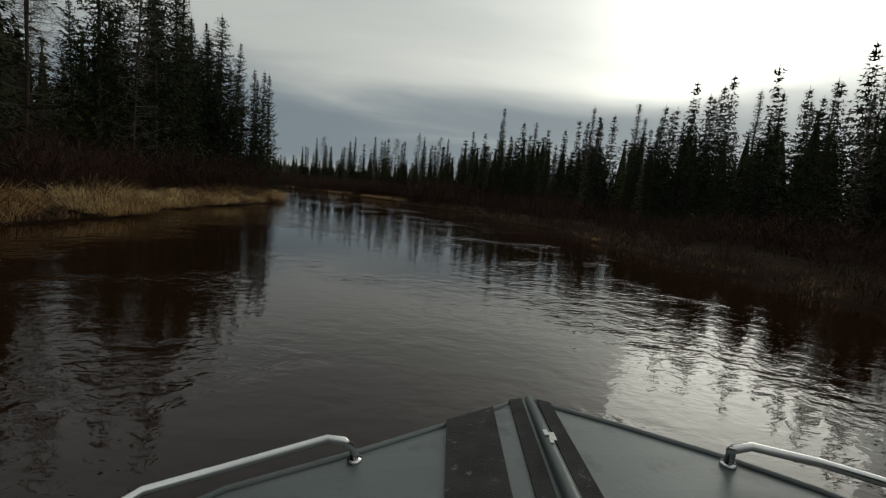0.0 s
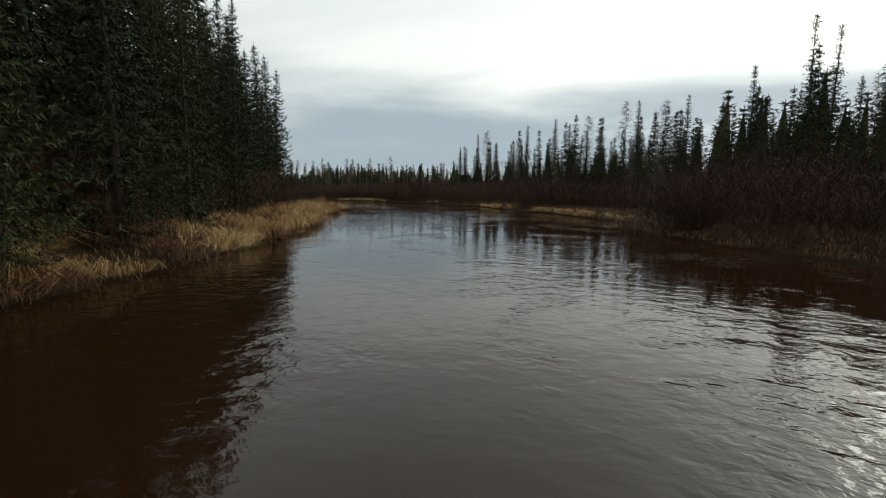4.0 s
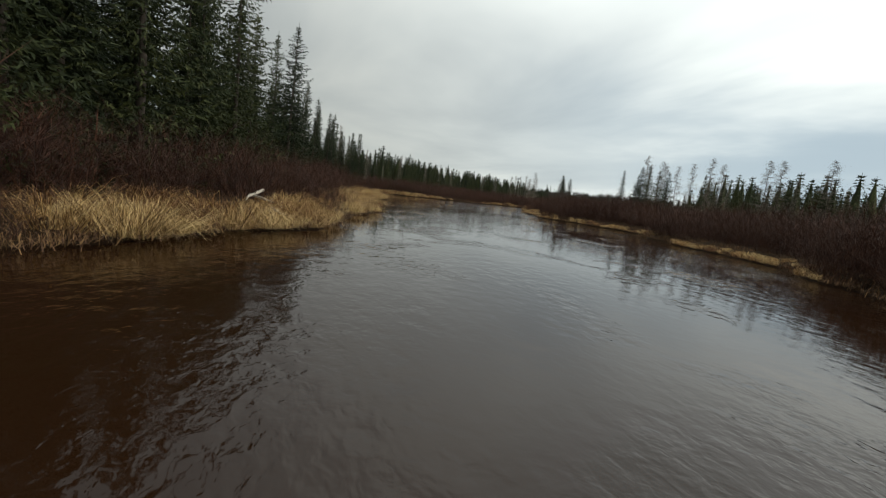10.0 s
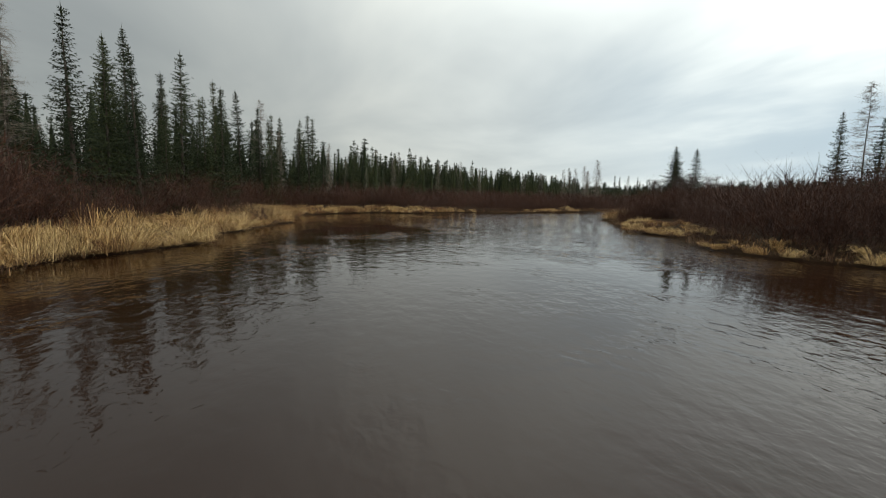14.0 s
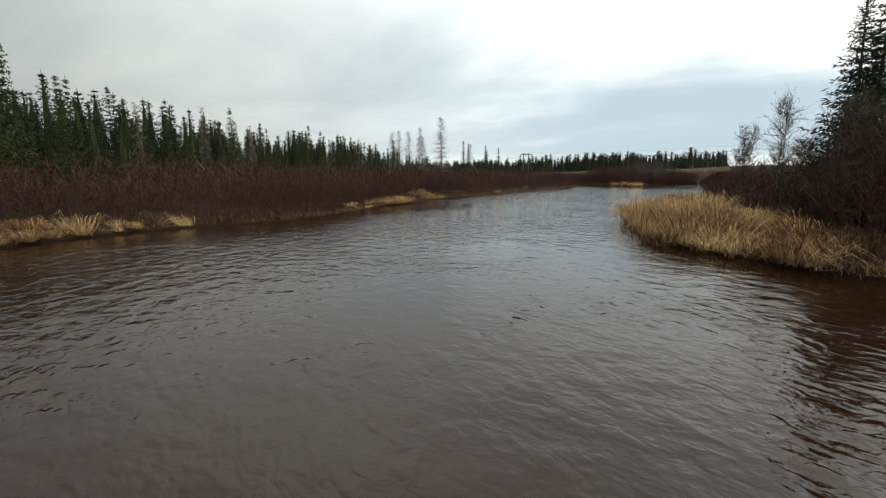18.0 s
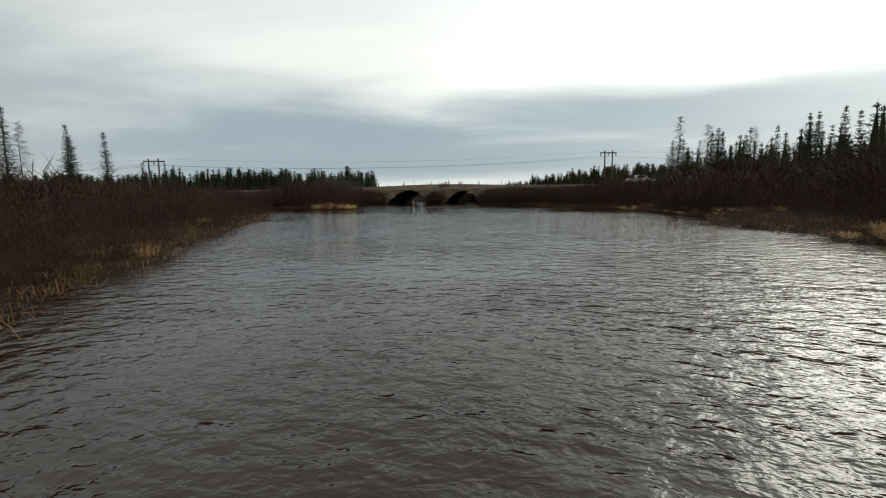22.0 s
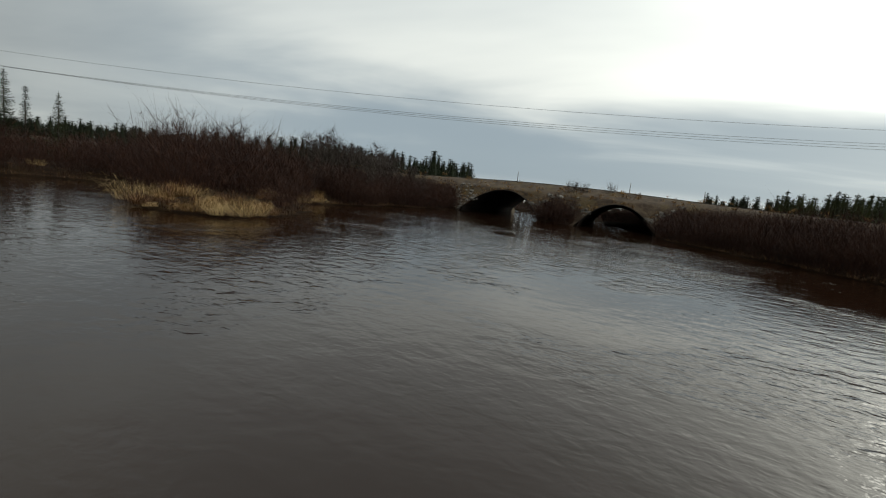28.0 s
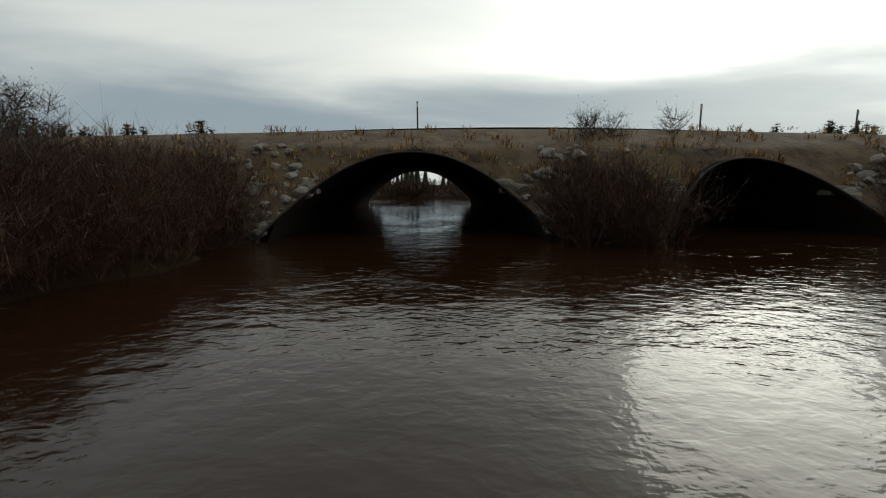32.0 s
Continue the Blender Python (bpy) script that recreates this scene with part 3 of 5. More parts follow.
def culvert(c, half, squash):
    ob = thing("culvert", pose(c * U, BRIDGE_Y * U, 0), "corrugated steel arch culvert under the road, tunnel shade in its colour", "culvert", "culverts under the road")
    segs, rings = 40, 150
    length = (TUNNEL_END - BRIDGE_Y + 0.4) * U
    us = np.linspace(-1, 1, segs + 1)
    verts, faces = [], []
    for r in range(rings + 1):
        s = r / rings
        wave = 0.035 * math.sin(2 * math.pi * r / 3.0)
        for u in us:
            z = float(arch_z(np.array([u]))[0]) * squash
            start = 0.9 * z - 0.78                 # the mouth is cut back with the slope
            y = start - 0.25 + (length - start + 0.25) * s
            k = 1 + wave / (half * U)
            verts.append((u * half * U * k, y, z * k - 0.35))
    n = segs + 1
    faces = [(r * n + i, r * n + i + 1, (r + 1) * n + i + 1, (r + 1) * n + i) for r in range(rings) for i in range(segs)]
    for v in range(len(verts)):
        x, y, z = verts[v]
        verts[v] = (x, y, z + 0.35 if z > 0 else z)
    # the inside looks unlit because its shade is part of the base colour
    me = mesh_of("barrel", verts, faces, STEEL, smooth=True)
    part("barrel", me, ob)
    rim = [(u * half * U * 1.01, 0.9 * float(arch_z(np.array([u]))[0]) * squash - 1.06, float(arch_z(np.array([u]))[0]) * squash + 0.02) for u in us]
    part("rim", tube_mesh("rim", rim, 0.035, STEEL, 6), ob, "bent steel rim of the culvert mouth")
    for side in (-1, 1):
        u = side * 0.70
        z = float(arch_z(np.array([u]))[0]) * squash
        b = part("headwall", box_mesh("headwall", (1.05, 0.5, 0.32), CONCRETE, 0.03), ob, "weathered concrete headwall block")
        b.location = (u * half * U + side * 0.42, 0.9 * z - 0.45, z + 0.06)
        b.rotation_euler = (0.0, side * 0.06, 0.0)
    return ob


culvert(*ARCHES[0], 1.0)
culvert(*ARCHES[1], 0.91)


def rock_mesh(seed):
    """An angular stone: a ball cut by random planes."""
    rng = random.Random(seed)
    bm = bmesh.new()
    bmesh.ops.create_icosphere(bm, subdivisions=2, radius=0.5)
    cuts = [(Vector((rng.gauss(0, 1), rng.gauss(0, 1), rng.gauss(0, 1))).normalized(), rng.uniform(0.26, 0.42)) for _ in range(9)]
    for v in bm.verts:
        for n, d in cuts:
            over = v.co.dot(n) - d
            if over > 0:
                v.co -= n * over
        v.co = Vector((v.co.x * 1.25, v.co.y, v.co.z * 0.8)) * rng.uniform(0.96, 1.04)
    me = bpy.data.meshes.new("rock")
    bm.to_mesh(me)
    bm.free()
    me.materials.append(ROCK)
    return me


def build_rocks():
    rng = random.Random(8)
    shapes = [rock_mesh(s) for s in range(6)]
    spots = []
    for c, side, n in ((ARCHES[0][0], -1, 75), (ARCHES[0][0], 1, 50), (ARCHES[1][0], -1, 20), (ARCHES[1][0], 1, 34)):
        for _ in range(n):
            half = 3.6 if c < -130 else 3.1
            spots.append(((c + side * (half * rng.uniform(0.62, 1.0) + abs(rng.gauss(0, 0.9)))) * U, rng.uniform(0.15, 2.4) * U))
    for x, z in spots:
        lim = float(arch_outer(np.array([x]))[0])
        if z < lim + 0.1:
            z = lim + rng.uniform(0.12, 0.5)
        if z > ROAD_Z * U - 0.2:
            continue
        ob = new("rock", rng.choice(shapes))
        s = rng.choice((0.14, 0.18, 0.22, 0.28, 0.36, 0.5)) * rng.uniform(0.8, 1.2)
        ob.matrix_basis = pose(x, float(face_y(z)) + 0.02, z, rng.uniform(-30, 30), rng.uniform(-30, 30), rng.uniform(0, 360)) @ Matrix.Scale(s, 4)
        tagged(ob, "pale angular riprap rock on the embankment slope", "rock", "riprap rocks beside the culverts")


build_rocks()

# ---- trees ----
def fan(rng, base, along, out, size):
    """Triangles of a needle spray: base points, directions, sizes."""
    side = np.cross(along, out)
    side /= np.linalg.norm(side, axis=1, keepdims=True) + 1e-9
    return np.stack([base - side * size * 0.18, base + side * size * 0.18, base + along * size], 1)


def spruce_crown(seed, height=10.0, radius=0.9, gappy=0.1, club=False, low=0.08, levels=66, size=0.2, fine=4.2, again_n=2):
    """Drooping tiers of branches, each a row of needle sprays; narrow at the foot, tapering to a leader."""
    rng = np.random.default_rng(seed)
    tris = []
    for i in range(levels):
        f = low + (1 - low) * (i + rng.uniform(-0.4, 0.4)) / levels
        z = height * f
        prof = max(0.0, 1 - f) ** 0.82 * (0.6 + 0.4 * min(1, (f - low) * 5 + 0.4))
        if club and f > 0.9:
            prof = max(prof, 0.15 * math.sin(math.pi * min(1.0, max(0.0, (1 - f) / 0.10))) ** 0.6)
        r = radius * prof * rng.uniform(0.65, 1.25) + 0.04
        nb = int(rng.integers(5, 8))
        az0 = rng.uniform(0, 6.28)
        for k in range(nb):
            if rng.random() < gappy:
                continue
            az = az0 + k * 6.28 / nb + rng.normal(0, 0.25)
            L = r * rng.uniform(0.55, 1.3)
            d = np.array([math.cos(az), math.sin(az), 0.0])
            droop = rng.uniform(0.2, 0.6) if f < 0.8 else rng.uniform(-0.6, 0.1)
            m = max(2, int(2 + L * fine))
            s = np.linspace(0.1, 1.0, m)
            pts = d[None] * (L * s)[:, None]
            pts[:, 2] = z - droop * L * s + 0.4 * L * s ** 3 * (droop > 0)
            for again in range(again_n):
                dirs = d[None] * 0.7 + rng.normal(0, 0.5, (m, 3)) + np.array([0, 0, -0.4 if f < 0.9 else 0.5])
                dirs /= np.linalg.norm(dirs, axis=1, keepdims=True)
                sz = size * (0.8 + 0.6 * rng.random(m)) * (0.6 + 0.4 * min(1.0, r))
                tris.append(fan(rng, pts, dirs, rng.normal(0, 1, (m, 3)), sz[:, None]))
    leader = np.array([[[-0.04, 0, height * 0.95], [0.04, 0, height * 0.95], [0, 0, height * 1.03]], [[0, -0.04, height * 0.95], [0, 0.04, height * 0.95], [0, 0, height * 1.03]]])
    return np.concatenate(tris + [leader]).reshape(-1, 3)


def with_core(v, radius):
    """A crown closed inside by a slim cone of shade-dark boughs."""
    ring = [(0.5 * radius * math.cos(k * 0.9), 0.5 * radius * math.sin(k * 0.9), 0.6 + 0.25 * (k % 2)) for k in range(7)]
    cone = [(ring[k], ring[(k + 1) % 7], (0, 0, 9.75)) for k in range(7)]
    return np.concatenate([v, np.array(cone, float).reshape(-1, 3)])


def spruce_trunk(seed, height=10.0, thick=0.12):
    rng = random.Random(seed)
    pts = [(rng.gauss(0, 0.02), rng.gauss(0, 0.02), height * k / 6 - (0.25 if k == 0 else 0)) for k in range(7)]
    return tube_mesh("trunk", pts, [thick * (1 - 0.94 * k / 6) for k in range(7)], BARK, 7)


SPRUCES = []
for s, (rad, gap, club, low, lev) in enumerate([(1.0, 0.10, True, 0.03, 66), (0.85, 0.12, True, 0.04, 66), (1.15, 0.08, False, 0.03, 66), (1.6, 0.08, False, 0.03, 62),
                                               (1.95, 0.10, False, 0.03, 58), (0.75, 0.18, True, 0.06, 62), (1.4, 0.15, False, 0.04, 60), (0.95, 0.25, True, 0.08, 58)]):
    SPRUCES.append((tri_mesh("crown", spruce_crown(40 + s, 10, rad * 1.15, gap * 0.6, club, low, lev + 14, 0.15, 8.0, 3), SPRUCE), spruce_trunk(70 + s)))
NARROW, MEDIUM, BROAD = (0, 1, 5, 7), (0, 2, 6, 1), (3, 4, 2, 6)


def bare_tree_mesh(seed, height=10.0, spread=1.1, up=0.35, n=120, twigs=9, low=0.15, weeping=False):
    """Thin twigs of a leafless larch, birch or alder: each a slim three-cornered blade pair."""
    rng = np.random.default_rng(seed)
    tris = []

    def stick(a, b, w):
        d = b - a
        s = np.cross(d, rng.normal(0, 1, 3))
        s = s / (np.linalg.norm(s) + 1e-9) * w
        t = np.cross(d, s)
        t = t / (np.linalg.norm(t) + 1e-9) * w
        tris.extend([[a - s, a + s, b], [a - t, a + t, b]])
    for i in range(n):
        f = low + (1 - low) * (i + rng.random()) / n
        az = rng.uniform(0, 6.28)
        L = spread * ((1 - f) ** 0.85 * (0.55 + 0.45 * min(1.0, (f - low) * 4 + 0.3))) * rng.uniform(0.55, 1.25) + 0.1
        a = np.array([0, 0, f * height])
        d = np.array([math.cos(az), math.sin(az), up + rng.normal(0, 0.2)])
        b = a + d * L
        stick(a, b, 0.010)
        for k in range(twigs):
            s = rng.uniform(0.15, 1.0)
            p = a + (b - a) * s
            q = p + (rng.normal(0, 0.55, 3) + d * 0.5 + np.array([0, 0, -0.25 if weeping else 0.25])) * rng.uniform(0.14, 0.36) * (0.4 + 0.6 * spread)
            stick(p, q, 0.0042)
    return np.array(tris).reshape(-1, 3)


LARCHES = [(tri_mesh("crown", bare_tree_mesh(90 + s, 10, sp, upw, 170, 18, 0.08, True), BARE), spruce_trunk(120 + s, 10.0, 0.055)) for s, (sp, upw) in enumerate([(1.3, 0.1), (1.1, 0.2), (1.5, 0.0)])]
def round_crown(seed, stems):
    """Slim leaning stems that fork into a rounded crown of twigs with a few dry leaves."""
    rng = np.random.default_rng(seed)
    tris = []

    def stick(p, q, w):
        s = np.cross(q - p, rng.normal(0, 1, 3))
        s *= w / (np.linalg.norm(s) + 1e-9)
        tris.append([p - s, p + s, q])
    for _ in range(stems):
        az, lean = rng.uniform(0, 6.28), rng.uniform(0.05, 0.2)
        top = np.array([math.cos(az) * lean * 10, math.sin(az) * lean * 10, rng.uniform(7.5, 10)])
        root = np.array([math.cos(az) * 0.12, math.sin(az) * 0.12, -0.3])
        for turn in range(2):
            stick(root, top, 0.07)
        for k in range(42):
            f = rng.uniform(0.32, 0.98)
            p = root + (top - root) * f
            out = rng.normal(0, 1, 3) * np.array([1, 1, 0.35]) + np.array([0, 0, 0.75])
            out /= np.linalg.norm(out)
            q = p + out * (0.6 + 2.3 * math.sin(math.pi * min(1, (f - 0.2) / 0.8)) * rng.uniform(0.5, 1.0))
            stick(p, q, 0.035)
            for m in range(15):
                u = p + (q - p) * rng.uniform(0.25, 1.0)
                way = out * 0.5 + rng.normal(0, 0.6, 3) + np.array([0, 0, 0.25])
                e = u + way * rng.uniform(0.25, 0.75)
                stick(u, e, 0.014)
                if rng.random() < 0.55:
                    leaf = rng.normal(0, 1, 3) * 0.06
                    stick(e, e + leaf, 0.035)
    return np.array(tris).reshape(-1, 3)


BIRCHES = [(tri_mesh("crown", round_crown(140 + s, (1, 3, 2, 4)[s]), TWIG), spruce_trunk(150 + s, 4.0)) for s in range(4)]


def put_tree(x, y, top, pair, name, label, category, group, width=1.0, seed=0):
    """x, y and the height of the top above the water in plan units."""
    rng = random.Random(seed * 7919 + int(x * 131) + int(y * 17))
    p = np.array([[x * U, y * U]])
    z = float(ground_height(p)[0])
    h = top * U - z
    m = Matrix.Translation((x * U, y * U, z)) @ pose(0, 0, 0, rng.gauss(0, 0.9), rng.gauss(0, 0.9), rng.uniform(0, 360)) @ Matrix.Diagonal((h / 10 * width, h / 10 * width, h / 10, 1))
    e = thing(name, m, label, category, group)
    part(pair[0].name.split(".")[0], pair[0], e)
    part("trunk", pair[1], e)
    return e


def spruce(x, y, top, kinds=NARROW, width=1.0, seed=0):
    rng = random.Random(seed * 31 + int(x * 57) + int(y * 91))
    label = {NARROW: "slender dark black spruce with a clubbed top", MEDIUM: "dark green spruce tree of middling width", BROAD: "tall broad dark green white spruce"}[kinds]
    return put_tree(x, y, top, SPRUCES[rng.choice(kinds)], "spruce_tree", label, "tree", "spruces along the river", width * rng.uniform(0.9, 1.15), seed)


def larch(x, y, top, width=1.0, seed=0):
    rng = random.Random(seed * 37 + int(x * 57) + int(y * 91))
    return put_tree(x, y, top, rng.choice(LARCHES), "larch_tree", "bare grey tamarack larch without needles", "tree", "bare larches along the river", width, seed)


def birch(x, y, top, width=1.0, seed=0):
    rng = random.Random(seed * 41 + int(x * 57) + int(y * 91))
    return put_tree(x, y, top, rng.choice(BIRCHES), "birch_tree", "small leafless grey birch with fine twigs", "tree", "bare birches along the river", width, seed)


# single trees that stand out, in plan units: x, y, top
for x, y, top in [(-19, 97, 14.5), (-15, 95, 12.6), (-11.5, 82, 12.6), (-5, 84, 14.0), (-40, 114.7, 10.6), (-44.4, 119.5, 10.7), (-38.4, 119, 10.5), (-30.7, 102.3, 10.0),
                  (-21, 88, 11), (-24, 92, 10), (-27, 98, 9.5), (-34, 108, 9.5), (-47, 123, 9), (-52, 128, 9.5), (-11, 70, 9.5), (-8, 60, 10), (-10, 50, 8.5),
                  (-54.8, 121.2, 8.1), (-54.2, 121.4, 8.2), (-52.2, 122, 10.0), (-49.5, 122.7, 8.8), (-47.6, 123.1, 8.5)]:
    spruce(x, y, top, NARROW, 0.95)
for x, y, top in [(-92.7, 123.1, 6.0), (-91.5, 124, 5.6), (-86.4, 120.2, 5.9), (-85, 122, 5.6), (-88.8, 123.1, 6.4), (-88.2, 123.8, 6.1), (-102, 176.1, 6.8), (-99.5, 171.2, 7.2)]:
    spruce(x, y, top, BROAD, 1.15)
for x, y, top in [(-58.5, 84, 8.2), (-57, 80.5, 9.5), (-75.5, 88, 8.8), (-67.6, 85.5, 8.6), (-66, 84, 9.5), (-63.5, 83, 9.8), (-71.5, 86, 8.0), (-55.5, 76.5, 9.6)]:
    spruce(x, y, top, BROAD, 1.0)
for x, y, top in [(-89.7, 90.5, 6.6), (-92.7, 91.0, 6.5), (-85.4, 89.3, 6.9), (-96.1, 93.0, 5.9), (-82, 88, 6.6), (-79, 87, 6.6)]:
    spruce(x, y, top, NARROW, 1.25)
for x, y, top in [(-95, 128, 8.4), (-95.1, 131, 7.6), (-137.7, 135.8, 7.6), (-140.5, 137.8, 6.4), (-31.6, 110.8, 11.5), (-28, 106, 10.5), (-104.1, 168.1, 7.9), (-101.5, 168.5, 7.2), (-97, 170, 7), (-88, 124, 7), (-84, 126, 7.4),
                  (-90.4, 124.6, 6.8), (-87, 125, 6.6), (-85.6, 125.5, 6.9), (-82.5, 126, 6.8), (-78, 127, 7.2), (-80, 128, 7.4), (-76, 130, 7.6), (-142, 134.5, 6.5), (-141.4, 135.8, 6.9), (-144.5, 129.5, 5.6), (-145.5, 127, 5.5), (-72, 131, 7.8), (-148, 148, 6), (-36, 113, 10.5), (-143, 134, 6.6), (-146, 139, 6.4), (-141, 132, 6.2), (-150, 141, 6.8), (-50.9, 122.4, 10.5)]:
    larch(x, y, top, 1.45)
for x, y, top in [(-101.8, 121.0, 4.95), (-101.4, 120.7, 5.15), (-101.5, 120.9, 4.3), (-99.1, 120.3, 4.7)]:
    spruce(x, y, top, BROAD, 1.5)
for x, y, top in [(-43.4, 61.6, 8.2), (-45.2, 66.8, 7.6), (-45.0, 64, 9.0), (-44.6, 60, 10.5), (-39.9, 57.9, 7.3), (-41.2, 60.2, 8.0), (-40.8, 57.8, 7.6), (-42.6, 62.8, 8.0), (-42.2, 58.5, 9.2)]:
    spruce(x, y, top, BROAD, 0.8)
for x, y, top in [(-142.8, 146.5, 5.4), (-141.5, 147.6, 5.1), (-139.6, 141, 5.2), (-144.5, 148, 5.0), (-138.5, 139.5, 5.4),
                  (-162.7, 173.1, 5.7), (-161.2, 174.7, 5.7), (-160.6, 175.4, 5.5), (-159.9, 176.1, 4.7), (-158.7, 177.2, 4.6)]:
    spruce(x, y, top, MEDIUM, 1.2)

FINE_CROWNS = [with_core(spruce_crown(300 + s, 10, 1.1 + 0.3 * s, 0.05, False, 0.0, 44, 0.28, 2.2, 3), 1.1 + 0.3 * s) for s in range(4)]
FAR_CROWNS = [with_core(spruce_crown(320 + s, 10, 1.1 + 0.25 * s, 0.03, False, 0.0, 34, 0.36, 0.6, 2), 1.3 + 0.25 * s) * np.array([1.25, 1.25, 1]) for s in range(4)]
SLIM_CROWNS = [spruce_crown(340 + s, 10, (0.95, 1.15, 0.8, 1.3)[s], 0.08, s % 2 == 0, 0.03, 46, 0.27, 3.2, 3) for s in range(4)]

# edges of the woods, tree by tree, along lines of the plan: points, top at both ends, spacing, depth, kinds, share of larch, joined or not
EDGES = [
    ([(-43, 15), (-43.5, 38), (-44.5, 52), (-46.5, 62), (-51, 70), (-56, 78.5)], 15.0, 10.5, 0.9, 4.5, BROAD, 0.05),
    ([(-60, 83), (-68, 84.5), (-77, 85.5)], 11.5, 8.5, 1.0, 3.5, BROAD, 0.0),
    ([(-79, 86.5), (-90, 87.5), (-99, 90), (-108, 91.5), (-116, 96)], 7.6, 7.4, 0.7, 5.0, MEDIUM, 0.16),
    ([(-10, 20), (-11, 45), (-13, 62), (-20, 80), (-26, 95), (-34, 104)], 8.6, 7.8, 0.7, 7.0, NARROW, 0.10, True),
    ([(-15, 22), (-16.5, 45), (-19.5, 60), (-25.5, 74), (-32, 87), (-40, 97)], 6.0, 5.2, 0.8, 3.5, MEDIUM, 0.1),
    ([(-49.8, 70.5), (-52.8, 75.5), (-55.5, 79), (-61, 82)], 11.5, 10.0, 1.5, 3.0, BROAD, 0.0),
    ([(-36, 107), (-46, 116), (-54, 122)], 9.0, 8.4, 0.9, 5.0, NARROW, 0.3, True),
    ([(-58, 128), (-75, 132), (-93, 129)], 5.8, 5.8, 0.9, 6.0, NARROW, 0.5, True),
    ([(-118, 98), (-128, 105), (-140, 117), (-150, 132)], 6.2, 5.6, 0.6, 5.0, MEDIUM, 0.25, True),
    ([(-97, 136), (-98, 150), (-99, 166), (-98, 176), (-98, 187)], 5.4, 7.0, 1.1, 5.0, MEDIUM, 0.25, True),
]


def clearing(x, y):
    """A small opening in the wood beside the lower reach."""
    return math.hypot(x + 44.5, y - 45.5) < 3.6 or math.hypot(x + 51.5, y - 54) < 4.0 or math.hypot(x + 58, y - 61.5) < 4.6


larch(-45.2, 47.6, 12.5, 1.3)
larch(-47.5, 50.5, 11.5, 1.3)


def edge_trees():
    rng = random.Random(21)
    for line, h0, h1, step, depth, kinds, share, *joined in EDGES:
        wood = []
        pts = [Vector(p) for p in line]
        total = sum((b - a).length for a, b in zip(pts, pts[1:]))
        gone = 0.0
        for a, b in zip(pts, pts[1:]):
            d = (b - a).normalized()
            n = max(1, int((b - a).length / step))
            for k in range(n):
                s = (k + rng.random()) / n
                q = a + (b - a) * s + Vector((-d.y, d.x)) * rng.uniform(-0.5, 0.5) * depth
                if bank_distance([[q.x * U, q.y * U]])[0] < 2.6 or clearing(q.x, q.y):
                    continue
                f = (gone + (b - a).length * s) / total
                top = (h0 + (h1 - h0) * f) * rng.choice((0.66, 0.78, 0.87, 0.94, 1.0, 1.04))
                if rng.random() < share:
                    larch(q.x, q.y, top, seed=3)
                elif joined:
                    turn, h = rng.uniform(0, 6.28), top * U / 10
                    v = rng.choice(SLIM_CROWNS) * h
                    cs, sn = math.cos(turn), math.sin(turn)
                    wood.append(np.c_[v[:, 0] * cs - v[:, 1] * sn + q.x * U, v[:, 0] * sn + v[:, 1] * cs + q.y * U, v[:, 2] + 0.4])
                else:
                    spruce(q.x, q.y, top, kinds, seed=5)
            gone += (b - a).length
        if wood:
            tagged(new("forest_edge", tri_mesh("forest_edge", np.concatenate(wood), SPRUCE)), "ragged edge of slender dark spruces behind the scrub", "forest", kind="stuff")


edge_trees()


def far_woods(name, line, depth, top, count, seed, label, base=None, low=0.6, wide=1.25):
    """Distant forest, joined: simple tiered spruces with ragged outlines."""
    rng = np.random.default_rng(seed)
    pts = np.array(line, float)
    seg = np.hypot(*np.diff(pts, axis=0).T)
    cum = np.r_[0, np.cumsum(seg)]
    out = []
    base = base or FAR_CROWNS
    for i in range(count):
        s = rng.uniform(0, cum[-1])
        k = min(int(np.searchsorted(cum, s, side="right")) - 1, len(seg) - 1)
        f = (s - cum[k]) / seg[k]
        d = (pts[k + 1] - pts[k]) / seg[k]
        p = pts[k] + d * seg[k] * f + np.array([-d[1], d[0]]) * rng.random() * depth
        if bank_distance(p * U)[0] < 3 or clearing(*p):
            continue
        h = top * U * rng.uniform(low, 1.08)
        a = rng.uniform(0, 6.28)
        c, q = math.cos(a), math.sin(a)
        b = base[rng.integers(4)] * (h / 10) * np.array([wide, wide, 1.0])
        out.append(np.c_[b[:, 0] * c - b[:, 1] * q + p[0] * U, b[:, 0] * q + b[:, 1] * c + p[1] * U, b[:, 2] + 0.4])
    ob = new(name, tri_mesh(name, np.concatenate(out), SPRUCE))
    tagged(ob, label, "forest", kind="stuff")


DENSE = "dense dark spruce forest standing behind the river bank"
far_woods("forest", [(-45, -10), (-46, 35), (-48, 55), (-57, 76)], 14, 11.0, 260, 1, DENSE, FINE_CROWNS)
far_woods("forest", [(-118, 93), (-100, 87.5), (-82, 83.5), (-62, 80)], -9, 6.6, 170, 2, DENSE, FINE_CROWNS)
far_woods("forest", [(-8, 5), (-8, 60), (-16, 80), (-28, 101)], -16, 8.5, 260, 3, DENSE)
far_woods("forest", [(-34, 106), (-56, 128), (-92, 132)], -16, 6.0, 240, 4, "mixed spruce wood behind the river bend")
far_woods("forest", [(-156, 140), (-140, 117), (-119, 99.5)], -9, 5.8, 250, 15, "dense mixed spruce forest behind the willow flats", FINE_CROWNS)
far_woods("forest", [(-236, 205), (-185, 168), (-160, 143), (-140, 116), (-119, 98)], -22, 6.4, 380, 5, "long line of spruce forest behind the willow flats")
